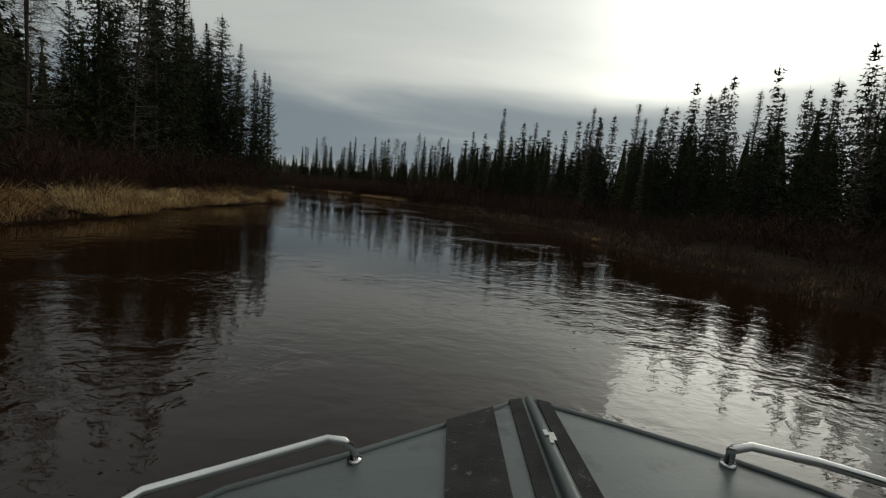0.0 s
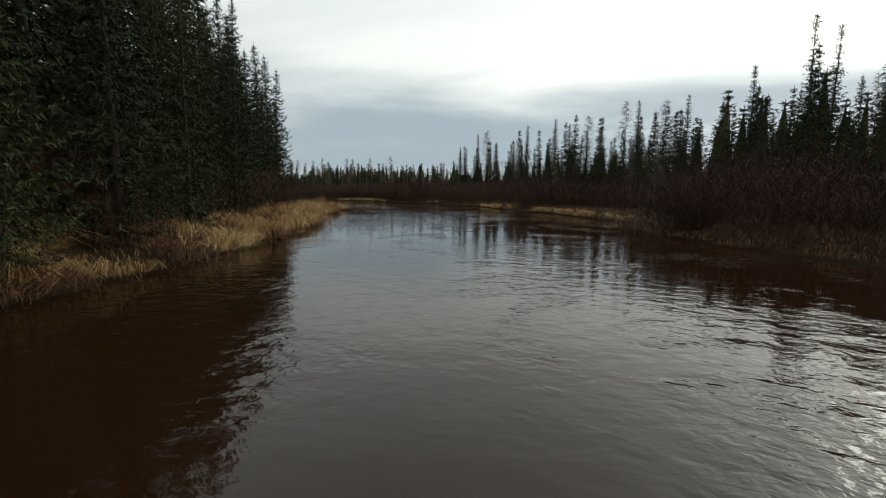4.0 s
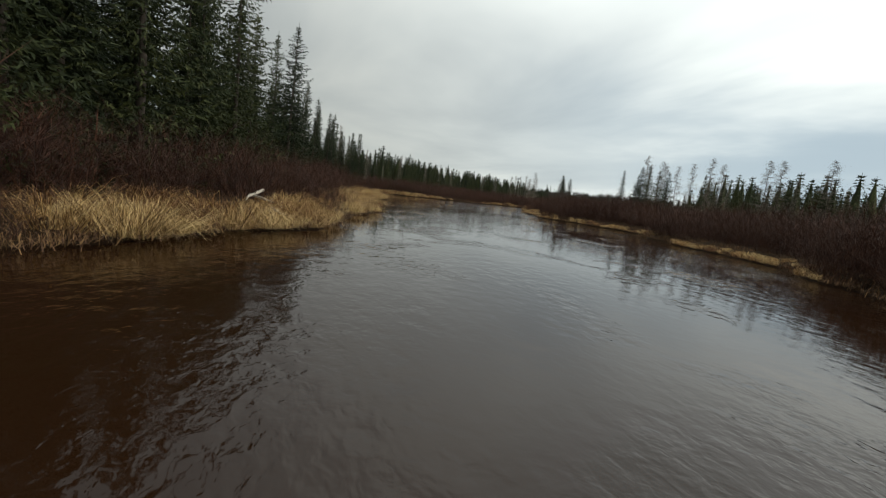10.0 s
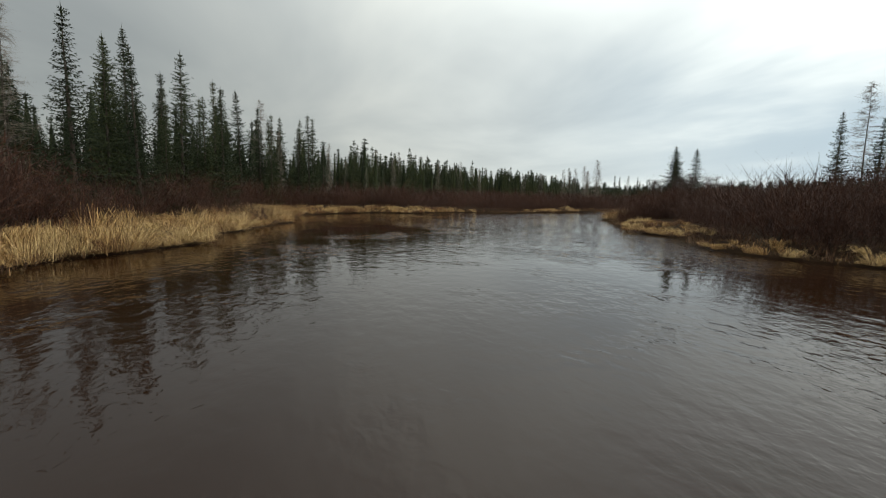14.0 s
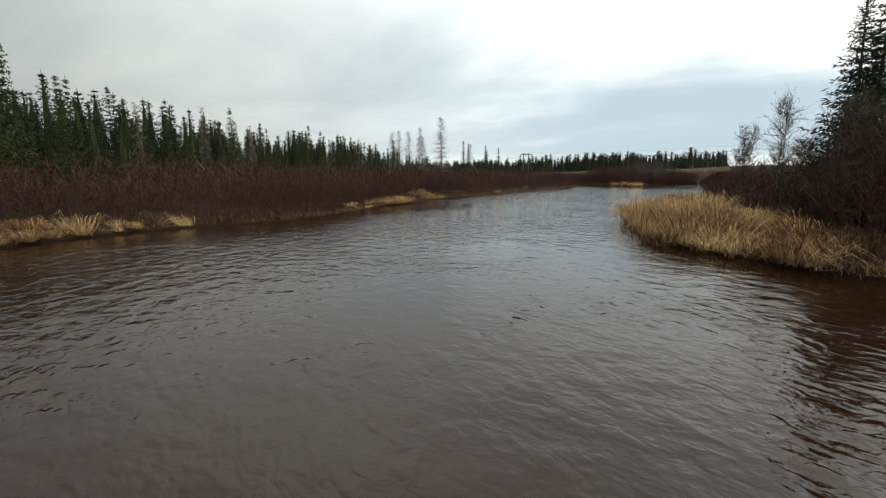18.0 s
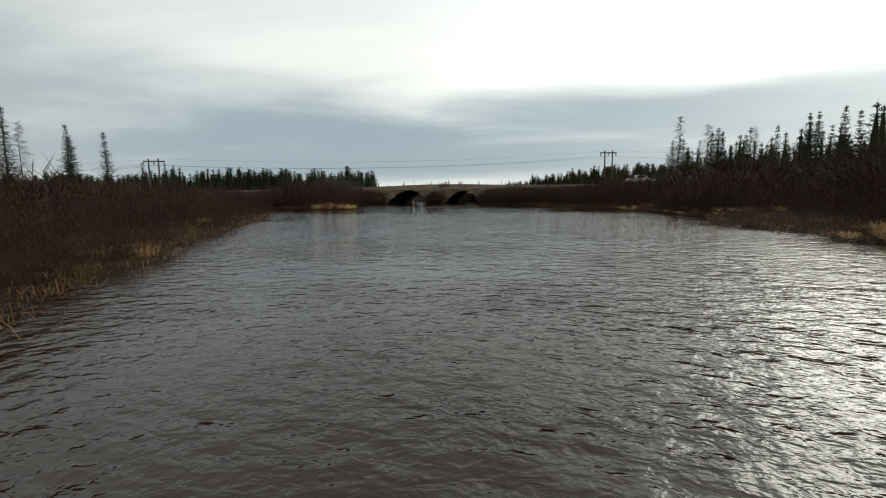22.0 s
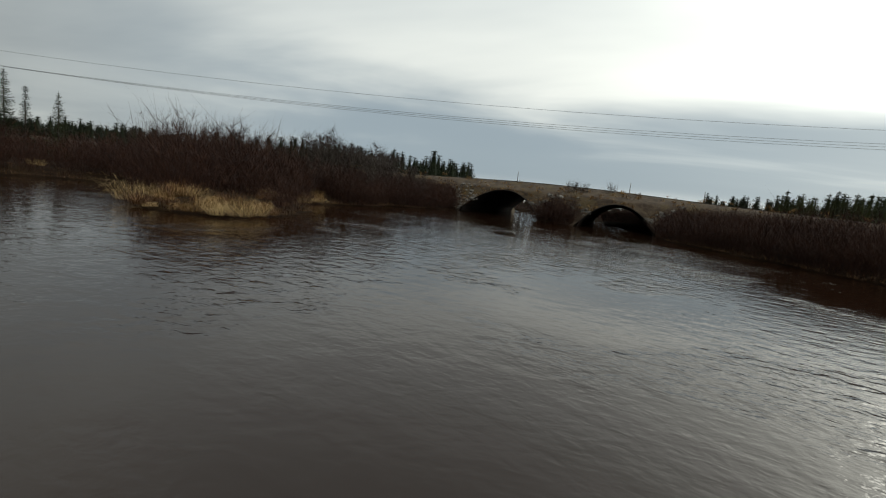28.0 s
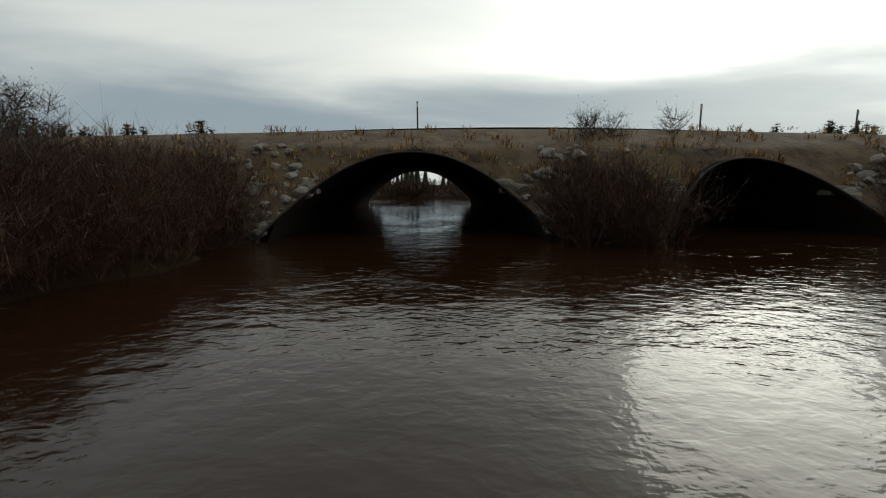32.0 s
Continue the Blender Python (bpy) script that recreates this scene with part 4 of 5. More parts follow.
far_woods("forest", [(-420, 232), (-250, 236), (-190, 240), (-158, 250)], 34, 9.2, 900, 6, "distant spruce forest beyond the road", None, 0.74, 1.7)
far_woods("forest", [(-96, 256), (-80, 246), (-40, 238), (40, 232)], 26, 8.4, 460, 7, "distant spruce forest beyond the road", None, 0.74, 1.7)
far_woods("forest", [(-126, 264), (-114, 253)], 9, 4.6, 60, 31, "low spruce wood beyond the road", FINE_CROWNS, 0.7, 1.7)
far_woods("forest", [(-114, 253), (-105, 245)], 9, 6.4, 70, 32, "spruce wood beyond the road", FINE_CROWNS, 0.7, 1.7)
far_woods("forest", [(-105, 245), (-86, 231)], 9, 7.4, 120, 33, "spruce wood beyond the road", FINE_CROWNS, 0.7, 1.7)
far_woods("forest", [(-165, 262), (-138, 250), (-122, 256), (-100, 262)], 10, 5.0, 60, 8, "far spruce trees beyond the culverts")
far_woods("forest", [(-98, 136), (-98, 160), (-97, 192)], -14, 6.4, 190, 9, "spruce wood beside the road", FINE_CROWNS)


# ---- willow thickets and sedge along the water ----
def scatter(rng, n, lo, hi, region, bias=1.0):
    """Random places between two distances from the water."""
    out = []
    while sum(map(len, out)) < n:
        p = np.c_[rng.uniform(region[0], region[2], 6000), rng.uniform(region[1], region[3], 6000)] * U
        d = bank_distance(p)
        keep = (d > lo) & (d < lo + (hi - lo) * rng.random(len(p)) ** bias) & ((p[:, 1] < (BRIDGE_Y - 0.8) * U) | (p[:, 1] > (TUNNEL_END + 3) * U))
        out.append(np.c_[p[keep], d[keep]])
    return np.concatenate(out)[:n]


def blades(rng, places, per, height, spread, width, lean, bend):
    """Bent blades rising from each place."""
    n = len(places) * per
    base = np.repeat(places, per, axis=0)
    xy = base[:, :2] + rng.normal(0, 1, (n, 2)) * spread
    z = ground_height(xy, np.maximum(base[:, 2], 0.05)) - 0.05
    h = np.repeat(height, per) * rng.uniform(0.55, 1.1, n)
    az = np.repeat(rng.uniform(0, 6.28, len(places)), per) + rng.normal(0, 1.1, n)
    d = np.c_[np.cos(az), np.sin(az)]
    le = np.abs(rng.normal(0, lean, n))
    w = width * rng.uniform(0.6, 1.4, n)
    side = np.c_[-d[:, 1], d[:, 0], np.zeros(n)] * w[:, None]
    b = np.c_[xy, z]
    mid = b + np.c_[d * (le * h * 0.4)[:, None] + rng.normal(0, 0.05, (n, 2)) * h[:, None], h * (0.62 - 0.12 * np.minimum(le, 1.5))]
    tip = b + np.c_[d * (le * h * (0.9 + bend * rng.random(n)))[:, None], h * np.maximum(0.3, 1 - 0.35 * bend * rng.random(n) - 0.22 * np.minimum(le, 2.2))]
    return (b - side, mid - side * 0.8), (b + side, mid + side * 0.8), tip


REACHES = [("lower", (-60, 15, -5, 113)), ("bend", (-125, 80, -55, 132)), ("upper", (-152, 112, -95, 197))]


def bush_proto(seed, stems, twigs, thick):
    """One bare willow bush of height 1: arching stems from one root, with fine rising twigs."""
    rng = np.random.default_rng(seed)
    tris = []

    def stick(p, q, w):
        s = np.cross(q - p, rng.normal(0, 1, 3))
        s *= w / (np.linalg.norm(s) + 1e-9)
        tris.append([p - s, p + s, q])
    up = np.array([0, 0, 1.0])
    for k in range(stems):
        az, lean = rng.uniform(0, 6.28), rng.uniform(0.05, 1.05)
        d = np.array([math.cos(az) * lean, math.sin(az) * lean, 1.0])
        d /= np.linalg.norm(d)
        L = rng.uniform(0.65, 1.05)
        p0 = np.array([math.cos(az), math.sin(az), 0]) * rng.uniform(0, 0.12) - up * 0.06
        p1 = p0 + d * L * 0.55
        p2 = p1 + (d * 0.6 + up * 0.35 + rng.normal(0, 0.28, 3)) * L * 0.45
        stick(p0, p1, 0.0045 * thick)
        stick(p1, p2, 0.0035 * thick)
        for m in range(twigs):
            f = 2.0 - 1.75 * rng.random() ** 1.35
            p = p0 + (p1 - p0) * f if f < 1 else p1 + (p2 - p1) * (f - 1)
            q = p + (d * 0.5 + up * 0.35 + rng.normal(0, 0.5, 3)) * rng.uniform(0.1, 0.27)
            stick(p, q, 0.0026 * thick)
    return np.array(tris).reshape(-1, 3)


BUSHES = [bush_proto(500 + s, 17, 20, 0.95) for s in range(6)]
BACK_BUSHES = [bush_proto(520 + s, 9, 11, 2.6) for s in range(5)]


def bushes(name, rng, at, tall, protos, label, wide=1.0):
    """Bushes joined into one thicket; at holds their feet."""
    out = []
    pick = rng.integers(0, len(protos), len(at))
    for k, proto in enumerate(protos):
        some = np.flatnonzero(pick == k)
        if not len(some):
            continue
        az = rng.uniform(0, 6.28, len(some))
        c, s, h = np.cos(az)[:, None], np.sin(az)[:, None], tall[some][:, None]
        w = h * wide * rng.uniform(0.85, 1.35, len(some))[:, None]
        x, y, z = proto.T
        out.append(np.stack([(x * c - y * s) * w + at[some, 0:1], (x * s + y * c) * w + at[some, 1:2], z * h + at[some, 2:3]], -1).reshape(-1, 3))
    tagged(new(name, tri_mesh(name, np.concatenate(out), WILLOW)), label, "shrubs", kind="stuff")


def tussocks(rng, places, per, height):
    """Mops of fine arching blades, each round its own root, most of them collapsed outwards."""
    n = len(places) * per
    base = np.repeat(places, per, axis=0)
    az = rng.uniform(0, 6.28, n)
    d = np.c_[np.cos(az), np.sin(az)]
    big = np.repeat(height, per)
    h = big * rng.uniform(0.4, 1.1, n)
    f = rng.beta(2.6, 0.8, n)
    tilt = np.repeat(rng.normal(0, 0.6, (len(places), 2)), per, axis=0) * h[:, None]
    xy = base[:, :2] + d * (big * 0.42 * np.sqrt(rng.random(n)))[:, None]
    b = np.c_[xy, ground_height(xy, np.maximum(base[:, 2], 0.05)) - 0.05]
    w = 0.0036 * rng.uniform(0.6, 1.6, n)
    turn = az + rng.normal(1.57, 0.5, n)
    side = np.c_[np.cos(turn), np.sin(turn), np.zeros(n)] * w[:, None]
    sway = rng.normal(0, 0.1, (n, 2)) * h[:, None]
    mid = b + np.c_[d * (0.42 * f * h)[:, None] + tilt * 0.5 + sway, h * (0.74 - 0.22 * f)]
    tip = b + np.c_[d * (f * h * rng.uniform(0.6, 1.05, n))[:, None] + tilt + 2.2 * sway, h * np.maximum(0.06, 0.9 - 0.95 * f ** 1.1 + rng.normal(0, 0.1, n))]
    return (b - side, mid - side * 0.85), (b + side, mid + side * 0.85), tip


def sedge_cover(p):
    """How much sedge grows at a place (above 0 it does), and how tall it stands."""
    x, y = p[:, 0], p[:, 1]
    right = right_side(p)
    patch = np.sin(x * 0.33 + 2 * np.sin(y * 0.21)) + 0.7 * np.sin(x * 0.83 + 0.9) * np.sin(y * 0.71)
    lower, upper = y / U + 0.55 * x / U < 52, (x < -104 * U) | (y > 118 * U)
    need = np.where(right, np.where(lower, 1.6, -0.2), np.where(lower, -1.0, -0.8))
    need = np.where(upper & ~right, np.where(x < -113 * U, 1.32, -0.3), np.where(right & (y > 136 * U), 0.45, need))
    tall = np.where(right, np.where(lower, 0.45, 0.52), np.where(lower, 0.95, 0.92))
    tall = np.where(upper & ~right, 0.65, tall)
    inner = right & (x < -88 * U)
    shrubby = inner & (x > -100.8 * U) & (x < -95.5 * U)
    grassy = inner & (x <= -100.8 * U) & (y < 136 * U)
    need = np.where(shrubby, 1.5, np.where(grassy, np.where(y < 123 * U, -1.0, 0.25), np.where(inner & (x > -95.5 * U), -1.2, need)))
    tall = np.where(grassy, 0.95, tall)
    need = np.where(y > 150 * U, 1.15, need)
    clump = (np.hypot(x + 137 * U, y - 168.8 * U) < 3.2) | (np.hypot(x + 141 * U, y - 178.4 * U) < 2.3)
    return np.where(clump, 1.0, patch - need), np.where(clump, 0.9, tall)


def build_growth():
    rng = np.random.default_rng(77)
    for k, (reach, box) in enumerate(REACHES):
        pl = scatter(rng, (1900, 2100, 1600)[k], -0.3, 2.6, box, 0.9)
        cover, tall = sedge_cover(pl)
        keep = (cover + rng.normal(0, 0.22, len(pl)) > 0) & (pl[:, 1] < 184 * U) & ((pl[:, 2] < 0.8) | ~right_side(pl) | (pl[:, 0] < -88 * U))
        pl, tall = pl[keep], tall[keep] * np.clip(rng.normal(0.80, 0.26, keep.sum()), 0.35, 1.3)
        lumps = np.sin(pl[:, 0] * 2.1 + 1.7 * np.sin(pl[:, 1] * 1.3)) * np.sin(pl[:, 1] * 1.9 + 1.1 * np.sin(pl[:, 0] * 0.8))
        tall *= 0.74 + 0.34 * lumps
        tone = rng.random(len(pl)) + 0.45 * np.sin(pl[:, 0] * 1.1 + 2.0) * np.sin(pl[:, 1] * 1.37) + 0.12 * np.clip(pl[:, 2] - 1.2, -1, 1.5)
        for mat, lo, hi, label in ((STRAW, -9, 0.28, "bleached straw sedge tufts bent over the waterline"), (SEDGE, 0.28, 0.68, "dry golden sedge tussocks leaning over the waterline"),
                                   (RUST, 0.68, 9, "rusty brown dead sedge between the golden tufts")):
            some = (tone > lo) & (tone <= hi)
            l, r, t = tussocks(rng, pl[some], 110, tall[some])
            tagged(new("sedge_grass", strip_mesh("sedge_grass", l, None, r, t, mat)), label, "grass", kind="stuff")
        pl = scatter(rng, (2100, 2200, 2500)[k], -0.05, 12, box, 1.0)
        cover, _ = sedge_cover(pl)
        meadow = right_side(pl) & (pl[:, 0] < -101 * U) & (pl[:, 1] < 124 * U)
        pl = pl[(cover < 0) | (pl[:, 2] > np.where(meadow, 2.9, 2.1))]
        n, right = len(pl), right_side(pl)
        x, y, d = pl.T
        tall = np.clip(1.75 + 0.09 * d + 0.5 * np.sin(x * 0.3) * np.sin(y * 0.23 + 1) + rng.normal(0, 0.3, n), 0.7, 3.0) * np.clip(0.6 + 0.25 * d, 0.5, 1)
        tall *= np.where(right & (y > 110 * U) & (x < -88 * U) & (y < 128 * U), np.where(x > -100.8 * U, np.clip(0.66 + 0.06 * d, 0.66, 1), np.clip(0.45 + 0.06 * d, 0.45, 1)), 1.0)
        tall *= np.where(right & (d > 4) & (y > 134 * U) & (y < 170 * U), 1.4, 1.0)
        tall *= np.where(right & (y / U + 0.55 * x / U < 52), 0.62, 1.0)
        tall *= np.where(~right & (x > -104 * U) & (y > 60 * U), np.clip(0.66 + 0.06 * d, 0.6, 1.25), 1.0)
        tall *= np.where(~right & (x < -110 * U) & (y > 104 * U) & (y < 152 * U), np.clip(0.6 + 0.035 * d, 0.6, 1.0), 1.0)
        tall *= np.where(np.hypot(x + 141 * U, y - 180 * U) < 9 * U, 1.32, 1.0)
        tall *= np.where(right & (d < 5) & (x < -104 * U) & (y > 122 * U) & (y < 150 * U), np.clip(1.0 - 0.035 * (y / U - 122), 0.62, 1), 1.0)
        at = np.c_[x, y, ground_height(pl[:, :2], np.maximum(d, 0.05))]
        front = d < np.where(right & (y > 110 * U) & (y < 150 * U), 7.5, 4.5)
        bushes("willow_thicket", rng, at[front], tall[front], BUSHES, "leafless red-brown willow thicket along the bank")
        bushes("willow_thicket", rng, at[~front], tall[~front], BACK_BUSHES, "bare brown willow thicket behind the bank", 1.2)
        # low tangle of dead grass that hides the mud at the waterline
        pl = scatter(rng, 3000, -0.35, 2.6, box, 0.9)
        pl = pl[pl[:, 1] < 190 * U]
        l, r, t = blades(rng, pl, 14, rng.uniform(0.12, 0.32, len(pl)), 0.25, 0.008, 0.9, 1.0)
        tagged(new("bank_fringe", strip_mesh("bank_fringe", l, None, r, t, FRINGE)), "low tangle of dead brown grass at the waterline", "grass", kind="stuff")
    # scrub down to the water on both sides of the road crossing
    for box in ((-150, 181, -138, 197), (-125, 178, -106, 197)):
        pl = scatter(rng, 330, -0.15, 5, box, 1.1)
        bushes("willow_thicket", rng, np.c_[pl[:, :2], ground_height(pl[:, :2], np.maximum(pl[:, 2], 0.05))], rng.uniform(1.0, 1.9, len(pl)) + 0.15 * pl[:, 2], BUSHES, "dense red-brown willow scrub at the water beside the road")
    # wide flats behind
    pl = scatter(rng, 2600, 11, 45, (-190, 60, -10, 215), 1.2)
    bushes("willow_flat", rng, np.c_[pl[:, :2], ground_height(pl[:, :2])], rng.uniform(1.7, 3.0, len(pl)), BACK_BUSHES, "wide flat of bare brown willow scrub", 1.3)
    # willows that close the far mouth of the smaller culvert
    at = np.c_[rng.uniform(-128.2, -122.8, 60) * U, rng.uniform(214.6, 218, 60) * U, np.full(60, 0.1)]
    bushes("willow_thicket", rng, at, rng.uniform(2.0, 3.0, 60), BUSHES, "dense willow thicket behind the smaller culvert")
    # the shore beyond the culverts
    pl = scatter(rng, 420, 0.2, 9, (-152, 218, -108, 240), 1.0)
    bushes("willow_thicket", rng, np.c_[pl[:, :2], ground_height(pl[:, :2])], rng.uniform(1.2, 2.3, len(pl)), BACK_BUSHES, "brown willow thicket on the far shore", 1.2)


build_growth()


# ---- power line: two H-frames and its cables ----
def h_frame(x, y, top, turn, label):
    ob = thing("power_pole_frame", pose(x * U, y * U, 0.3, 0, 0, turn), label, "utility pole", "H-frame power poles")
    h = top * U - 0.3
    for s in (-1, 1):
        part("pole", tube_mesh("pole", [(s * 0.68, 0, -0.5), (s * 0.66, 0, h)], [0.14, 0.10], POLEWOOD, 8), ob)
    arm = part("crossarm", box_mesh("crossarm", (2.9, 0.14, 0.18), POLEWOOD, 0.02), ob)
    arm.location = (0, 0.12, h - 0.35)
    for s in (-1.35, 0, 1.35):
        part("insulator", tube_mesh("insulator", [(s, 0.12, h - 0.45), (s, 0.12, h - 0.62), (s, 0.12, h - 0.85)], [0.05, 0.08, 0.05], WIRE, 6), ob)
    return ob


h_frame(-161, 172.8, 6.1, 17, "wooden H-frame power pole behind the willows")
h_frame(-105.6, 190, 7.1, 17, "dark wooden H-frame power pole above the scrub")


def cables():
    ob = thing("power_line", pose(0, 0, 0), "thin power cables sagging across the river", "cable")
    a, b = Vector((-161, 172.8, 6.1)) * U, Vector((-105.6, 190, 7.1)) * U
    far = [a + (a - b) * 1.0, a, b, b + (b - a) * 1.0]
    across = Vector((-(b - a).y, (b - a).x, 0)).normalized()
    along = Vector(((b - a).x, (b - a).y, 0)).normalized()
    for side, lift in ((-1.35, -0.9), (0, -0.9), (1.35, -0.9), (0.66, 0.05)):
        pts = []
        for p, q in zip(far, far[1:]):
            for k in range(14):
                s = k / 14
                pts.append(p.lerp(q, s) + along * side + across * side * 0.35 + Vector((0, 0, lift - 1.1 * 4 * s * (1 - s))))
        part("cable", tube_mesh("cable", pts, 0.009, WIRE, 4), ob)


cables()


# ---- marker posts on the road shoulder ----
def marker_post(x, tall):
    ob = thing("marker_post", pose(x * U, ROAD_FRONT + 0.35, float(road_top(x * U))), "thin wooden marker post on the road shoulder", "post", "marker posts along the road")
    part("shaft", tube_mesh("shaft", [(0, 0, -0.2), (0, 0, tall)], 0.035, POLEWOOD, 6), ob)
    part("reflector", box_mesh("reflector", (0.05, 0.02, 0.16), CHIP, 0.004), ob).location = (0, -0.04, tall - 0.15)


for x in (-135.6, -126.0, -120.5, -151, -166, -182, -198):
    marker_post(x, 1.15)


# ---- white pickup on the road ----
def pickup(x):
    ob = thing("pickup_truck", pose(x * U, ROAD_FRONT + 2.6, float(road_top(x * U)) + 0.18, 0, 0, 0), "white pickup truck on the gravel road", "truck")
    prof = [(-2.7, 0.45), (2.6, 0.45), (2.65, 0.95), (1.45, 1.08), (0.85, 1.62), (-0.65, 1.66), (-0.85, 1.12), (-2.7, 1.10)]
    n = len(prof)
    v = [(x, -0.9, z) for x, z in prof] + [(x, 0.9, z) for x, z in prof]
    f = [tuple(range(n))[::-1], tuple(range(n, 2 * n))] + [(i, (i + 1) % n, (i + 1) % n + n, i + n) for i in range(n)]
    part("body", mesh_of("body", v, f, CARPAINT), ob)
    for y in (-0.905, 0.905):
        part("side_window", mesh_of("side_window", [(-0.6, y, 1.15), (1.15, y, 1.15), (0.75, y, 1.55), (-0.55, y, 1.58)], [(0, 1, 2, 3)], GLASSD), ob, "dark side window")
    for wx in (-1.75, 1.75):
        for y in (-0.92, 0.92):
            w = part("wheel", tube_mesh("wheel", [(wx, y - 0.11, 0.38), (wx, y + 0.11, 0.38)], 0.38, RUBBER, 14), ob)
            part("rim", tube_mesh("rim", [(wx, y - 0.12, 0.38), (wx, y + 0.12, 0.38)], 0.2, RAILM, 10), w)


pickup(-98)


# ---- small bare trees and shrubs near the culverts, driftwood on the bank ----
for x, y, top, w in [(-141.9, 180.6, 4.0, 1.1), (-141.3, 181.6, 4.3, 0.8), (-142.2, 183.6, 3.7, 1.0), (-141.2, 184.6, 3.45, 1.1), (-141.2, 186.8, 3.6, 1.1), (-142.2, 187.6, 3.8, 0.9), (-142.6, 189.2, 4.0, 0.9),
                     (-141.9, 190.0, 3.8, 1.0), (-143.4, 185.5, 3.9, 1.0), (-143.3, 194.7, 3.6, 0.8), (-142.6, 193.6, 3.3, 0.8), (-144.6, 193.5, 3.7, 0.8), (-145.8, 195, 3.8, 0.9), (-146, 188, 4.2, 1.0), (-147.5, 191, 4.0, 1.1), (-141.2, 193.0, 2.9, 0.8),
                     (-107.9, 131.5, 2.9, 0.9), (-104.2, 126.0, 2.8, 1.3), (-102.6, 125.0, 3.0, 1.3), (-100.6, 123.0, 3.4, 1.3),
                     (-98.4, 119.2, 3.3, 1.3), (-100.2, 120.8, 3.3, 1.3), (-96.5, 117.4, 3.0, 1.3), (-107.2, 134, 3.0, 0.9)]:
    birch(x, y, top, w)
for x, y, top, w in [(-102.4, 119.3, 3.0, 0.9), (-101.6, 119.3, 3.1, 0.8), (-100.7, 118.6, 3.0, 0.9), (-103.4, 122.4, 3.6, 0.45), (-104.6, 123.4, 3.1, 0.5),
                     (-145.9, 186.3, 4.6, 1.2), (-146.5, 188, 4.7, 1.1), (-146.4, 190.5, 4.5, 1.2), (-145.2, 189.5, 4.2, 1.2), (-146.3, 192.6, 4.9, 1.1), (-144.8, 191.6, 4.2, 1.2), (-145.8, 194, 4.6, 1.1), (-144, 187, 4.2, 1.2)]:
    birch(x, y, top, w, seed=2)
for x, z in ((-130.4, 2.7), (-129.9, 2.9), (-127.6, 2.9)):
    birch(x, float(face_y(z * U)) / U, z + 1.1, 0.7, seed=4)


def build_slope_scrub():
    """Low willow scrub on the embankment, between and beside the culverts."""
    rng = np.random.default_rng(15)
    up = np.array([0, 0, 1.0])
    x = np.r_[rng.uniform(-132.3, -129.7, 60), rng.uniform(-156, -140.2, 420), rng.uniform(-123.2, -106, 300)] * U
    n = len(x)
    z = np.clip(np.abs(rng.normal(0, 1.0, n)), 0.05, 2.8)
    z = np.maximum(z, arch_outer(x) + 0.1)
    tall = rng.uniform(0.7, 1.7, n) * np.where(x < -139 * U, 1.3, 1.0) * np.clip(1.25 - 0.28 * z, 0.5, 1)
    bushes("slope_scrub", rng, np.c_[x, face_y(z) - 0.1, z], tall, BUSHES, "bare brown scrub growing on the road embankment")
    # a mound of willows on the point between the two mouths
    at = np.c_[rng.uniform(-132.2, -129.9, 46) * U, rng.uniform(194.8, 196.6, 46) * U, np.full(46, 0.05)]
    bushes("willow_mound", rng, at, rng.uniform(1.2, 2.3, 46), BUSHES, "rounded red-brown willow mound between the culverts", 0.9)
    n = 480
    x = np.r_[rng.uniform(-160, -110, n)] * U
    z = np.maximum(rng.uniform(1.2, ROAD_Z * U, n), arch_outer(x) + 0.1)
    per = 16
    b = np.repeat(np.c_[x, face_y(z) - 0.02, z], per, axis=0) + rng.normal(0, 0.12, (n * per, 3)) * np.array([1, 0.4, 0.2])
    h = np.repeat(rng.uniform(0.12, 0.38, n), per) * rng.uniform(0.5, 1.1, n * per)
    az = rng.uniform(0, 6.28, n * per)
    d = np.c_[np.cos(az), np.sin(az) - 0.4, np.zeros(n * per)] * h[:, None] * 0.6
    side = np.c_[-d[:, 1], d[:, 0], np.zeros(n * per)] / h[:, None] * 0.015
    mid = b + d * 0.4 + up * h[:, None] * 0.6
    tip = b + d + up * h[:, None] * 0.85
    tagged(new("verge_grass", strip_mesh("verge_grass", (b - side, mid - side), None, (b + side, mid + side), tip, SEDGE)), "short dry grass on the embankment slope", "grass", kind="stuff")


build_slope_scrub()


def driftwood(x, y, z, turn, length, thick, tilt=4):
    ob = thing("driftwood_log", pose(x * U, y * U, z, 0, tilt, turn), "bleached driftwood log lying on the grassy bank", "log", "driftwood on the bank")
    part("stem", tube_mesh("stem", [(-length / 2, 0, 0), (-length / 6, 0.04, 0.03), (length / 4, -0.03, 0.02), (length / 2, 0.05, 0)], [thick, thick * 0.9, thick * 0.7, thick * 0.35], DRIFT, 8), ob)
    part("stub", tube_mesh("stub", [(0, 0, 0), (0.1, 0.12, thick * 3.2)], [thick * 0.45, thick * 0.2], DRIFT, 6), ob)


driftwood(-61.5, 88.6, 0.35, 30, 1.3, 0.07)
driftwood(-62.2, 88.0, 0.75, -10, 1.8, 0.05, 8)
driftwood(-62.6, 88.3, 0.55, 60, 1.4, 0.045, 12)


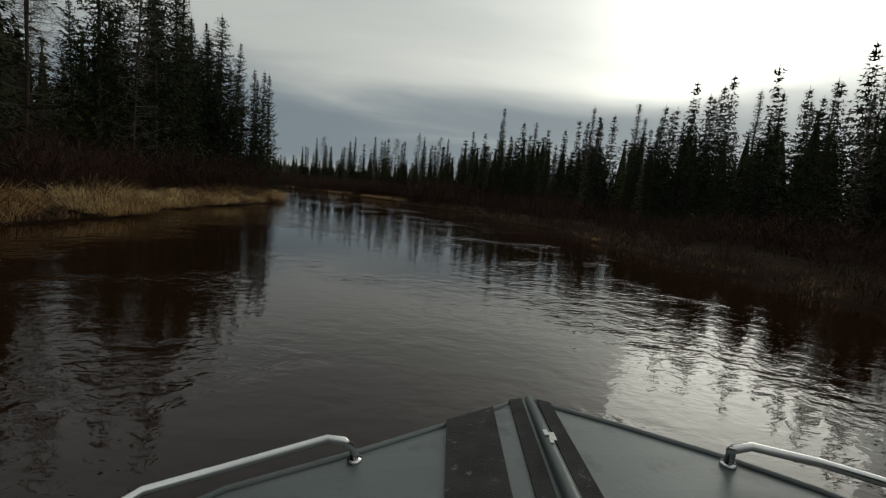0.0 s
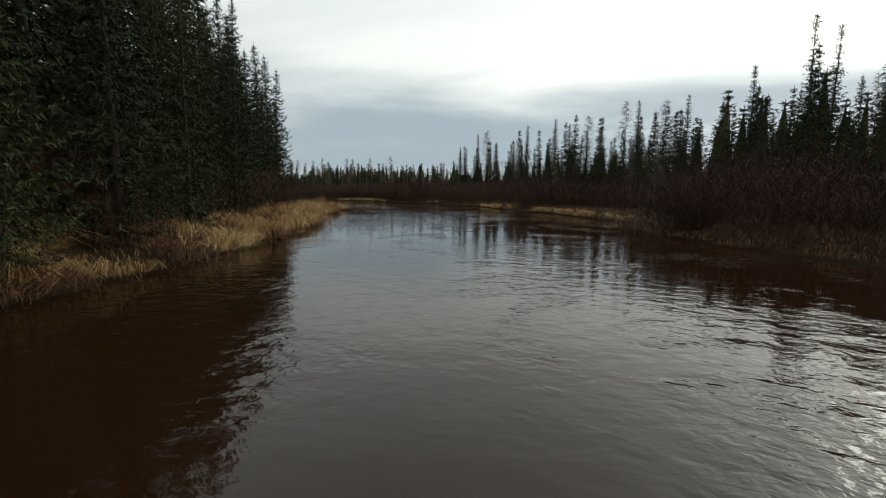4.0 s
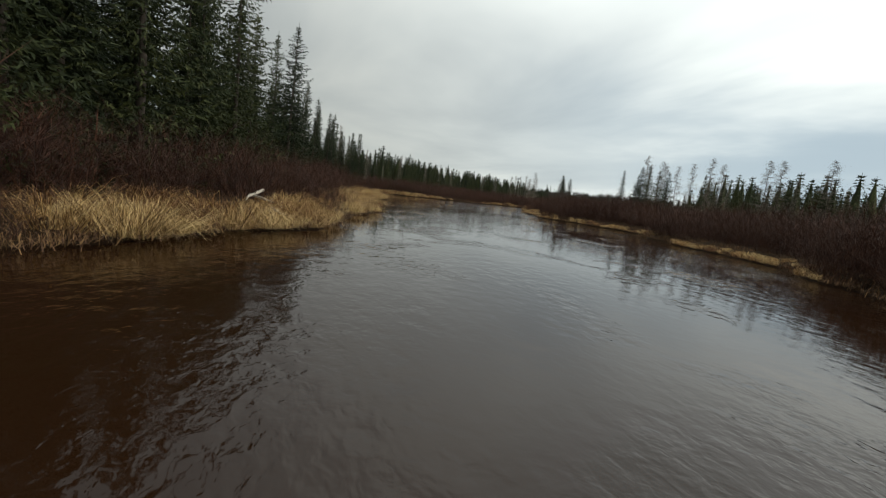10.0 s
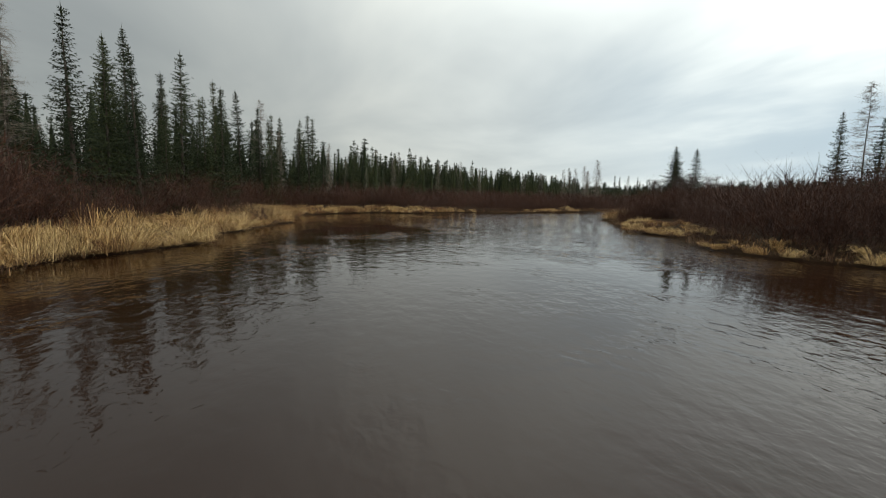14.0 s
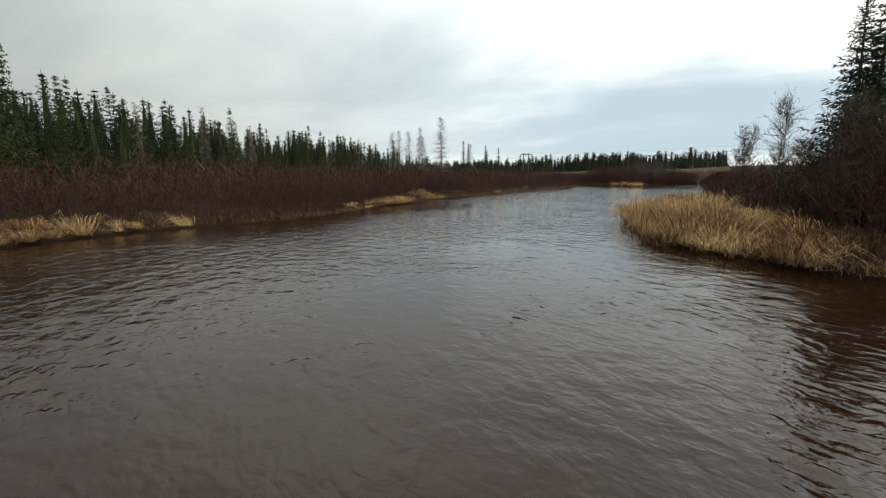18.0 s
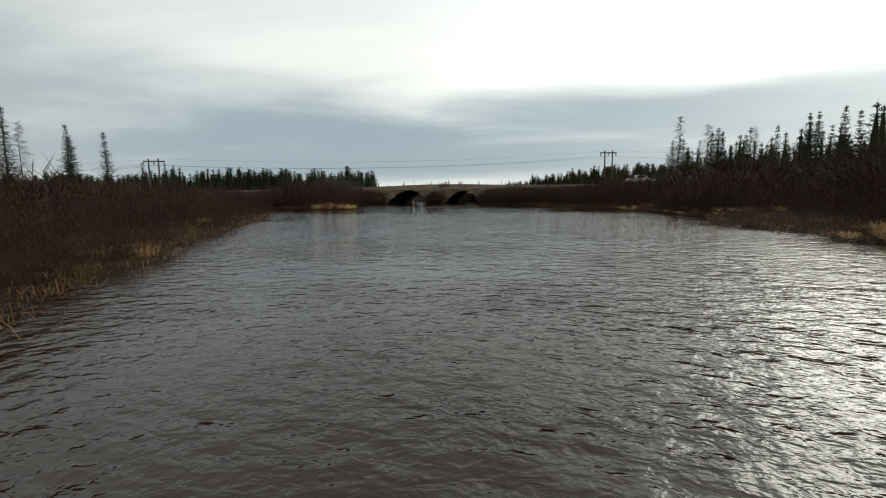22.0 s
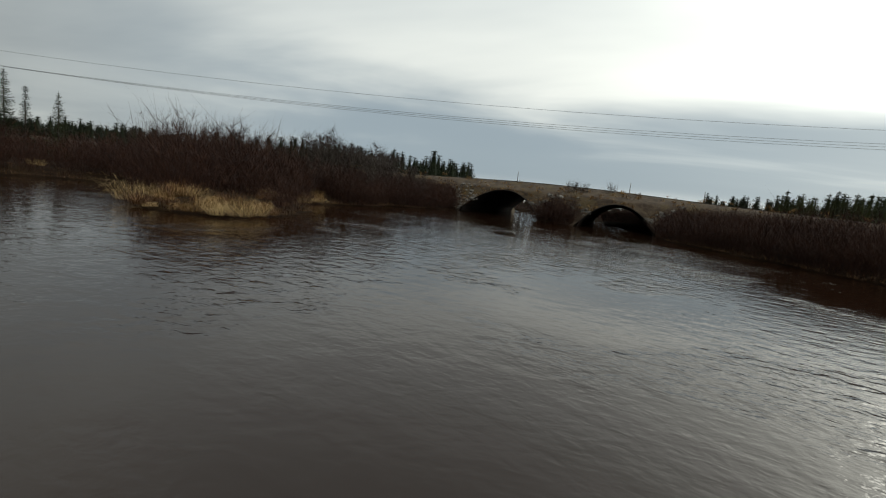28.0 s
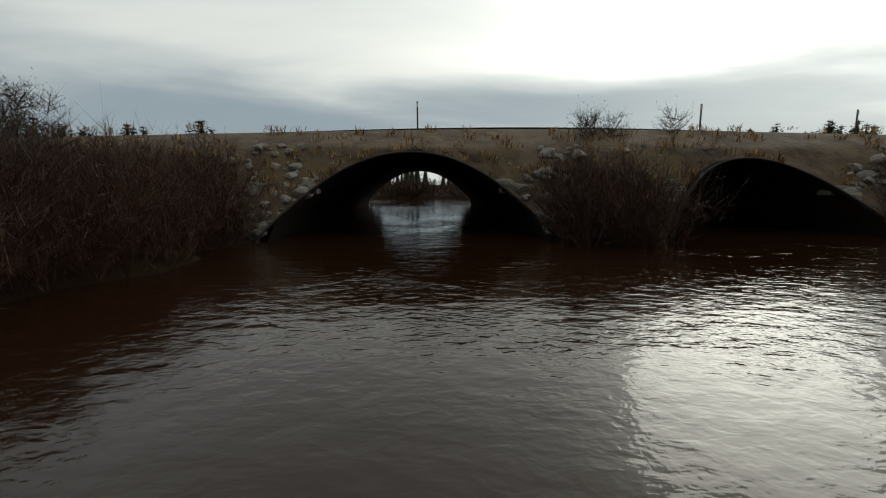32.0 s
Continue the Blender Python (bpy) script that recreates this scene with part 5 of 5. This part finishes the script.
# ---- the boat's bow, standing where the ride begins ----
def build_boat():
    eye, target, roll = PATH[0][1:]
    d = Vector(target) - Vector(eye)
    yaw = math.degrees(math.atan2(-d.x, d.y))
    e = thing("boat", Matrix.Translation(eye) @ pose(0, 0, 0, 0, 0, yaw) @ pose(0, 0, 0, 0, -roll, 0), "grey aluminium boat bow with black grip strips, afloat", "boat")
    z0 = -0.78
    left = [(-1.02, -0.9), (-0.93, 0.3), (-0.80, 0.86), (-0.589, 1.074), (-0.275, 1.243), (0.012, 1.419), (0.16, 1.515), (0.258, 1.580)]
    right = [(0.323, 1.585), (0.377, 1.543), (0.597, 1.394), (0.812, 1.234), (0.98, 1.083), (1.16, 0.86), (1.30, 0.3), (1.40, -0.9)]
    rim = left + right
    n = len(rim)
    mid = 0.30
    verts, faces = [], []
    for x, y in rim:
        verts.append((x, y, z0))
    for x, y in rim:                      # ridge line of the foredeck, slightly crowned
        verts.append((mid + (x - mid) * 0.12, y - 0.02 * abs(x - mid), z0 + 0.012))
    for i in range(n - 1):
        faces.append((i, i + 1, n + i + 1, n + i))
    faces.append(tuple(range(n, 2 * n)))
    part("foredeck", mesh_of("foredeck", verts, faces, DECK), e, "grey painted foredeck with scuffs")
    hv, hf = [], []
    for lvl, (dz, shrink, back) in enumerate(((0.0, 1.0, 0.0), (-0.10, 0.985, 0.02), (-0.45, 0.80, 0.22), (-0.95, 0.30, 0.75))):
        for x, y in rim:
            hv.append((mid + (x - mid) * shrink, y - back * max(0.0, (y + 0.9) / 2.5), z0 + dz - 0.004))
    for lvl in range(3):
        for i in range(n - 1):
            hf.append((lvl * n + i, (lvl + 1) * n + i, (lvl + 1) * n + i + 1, lvl * n + i + 1))
        hf.append((lvl * n, lvl * n + n - 1, (lvl + 1) * n + n - 1, (lvl + 1) * n))
    part("hull", mesh_of("hull", hv, hf, DECK, smooth=False), e)
    part("gunwale", tube_mesh("gunwale", [(x, y, z0) for x, y in rim], 0.012, DECK, 6), e)
    zt = z0 + 0.019
    for name, quad in (("grip_strip", [(-0.004, 1.412), (0.163, 1.507), (0.168, 0.2), (-0.02, 0.2)]), ("grip_strip", [(0.228, 1.562), (0.276, 1.572), (0.277, 0.2), (0.218, 0.2)]),
                       ("grip_strip", [(0.331, 1.565), (0.376, 1.54), (0.425, 0.2), (0.352, 0.2)])):
        top = [(x, y, zt) for x, y in quad]
        low = [(x, y, zt - 0.006) for x, y in quad]
        part(name, mesh_of(name, top + low, [(3, 2, 1, 0), (0, 1, 5, 4), (1, 2, 6, 5), (2, 3, 7, 6), (3, 0, 4, 7)], GRIP), e, "worn black anti-slip strip")
    part("keel_ridge", tube_mesh("keel_ridge", [(0.303, 1.575, zt - 0.004), (0.307, 1.3, zt + 0.002), (0.315, 0.9, zt + 0.004), (0.318, 0.2, zt + 0.004)], [0.015, 0.02, 0.024, 0.026], DECK, 10), e, "rounded raised ridge along the deck")
    for (x, y), s in (((0.310, 1.29), 0.014), ((0.325, 1.268), 0.02), ((0.318, 1.245), 0.012)):
        c = box_mesh("paint_chip", (s, s * 2.2, 0.003), CHIP, 0.001)
        part("paint_chip", c, e, "bare white chip in the paint").location = (x - 0.006, y, zt + 0.025)
    for foot, line in (((-0.273, 1.20), [(-0.293, 1.175), (-0.346, 1.187), (-0.558, 1.059), (-0.727, 0.958), (-0.88, 0.6), (-0.95, 0.0)]), ((0.806, 1.19), [(0.788, 1.145), (0.846, 1.159), (0.975, 1.085), (1.078, 0.999), (1.22, 0.6), (1.30, 0.0)])):
        zr = z0 + 0.08
        pts = [(foot[0], foot[1], z0), (foot[0], foot[1] - 0.01, z0 + 0.05), (line[0][0], line[0][1] + 0.01, zr - 0.012)] + [(x, y, zr) for x, y in line] + [(line[-1][0], line[-1][1] - 0.06, z0)]
        part("bow_rail", tube_mesh("bow_rail", pts, 0.0125, RAILM, 10), e, "bent polished steel grab rail")
        part("rail_flange", tube_mesh("rail_flange", [(foot[0], foot[1], z0), (foot[0], foot[1], z0 + 0.012)], 0.022, RAILM, 12), e)


build_boat()
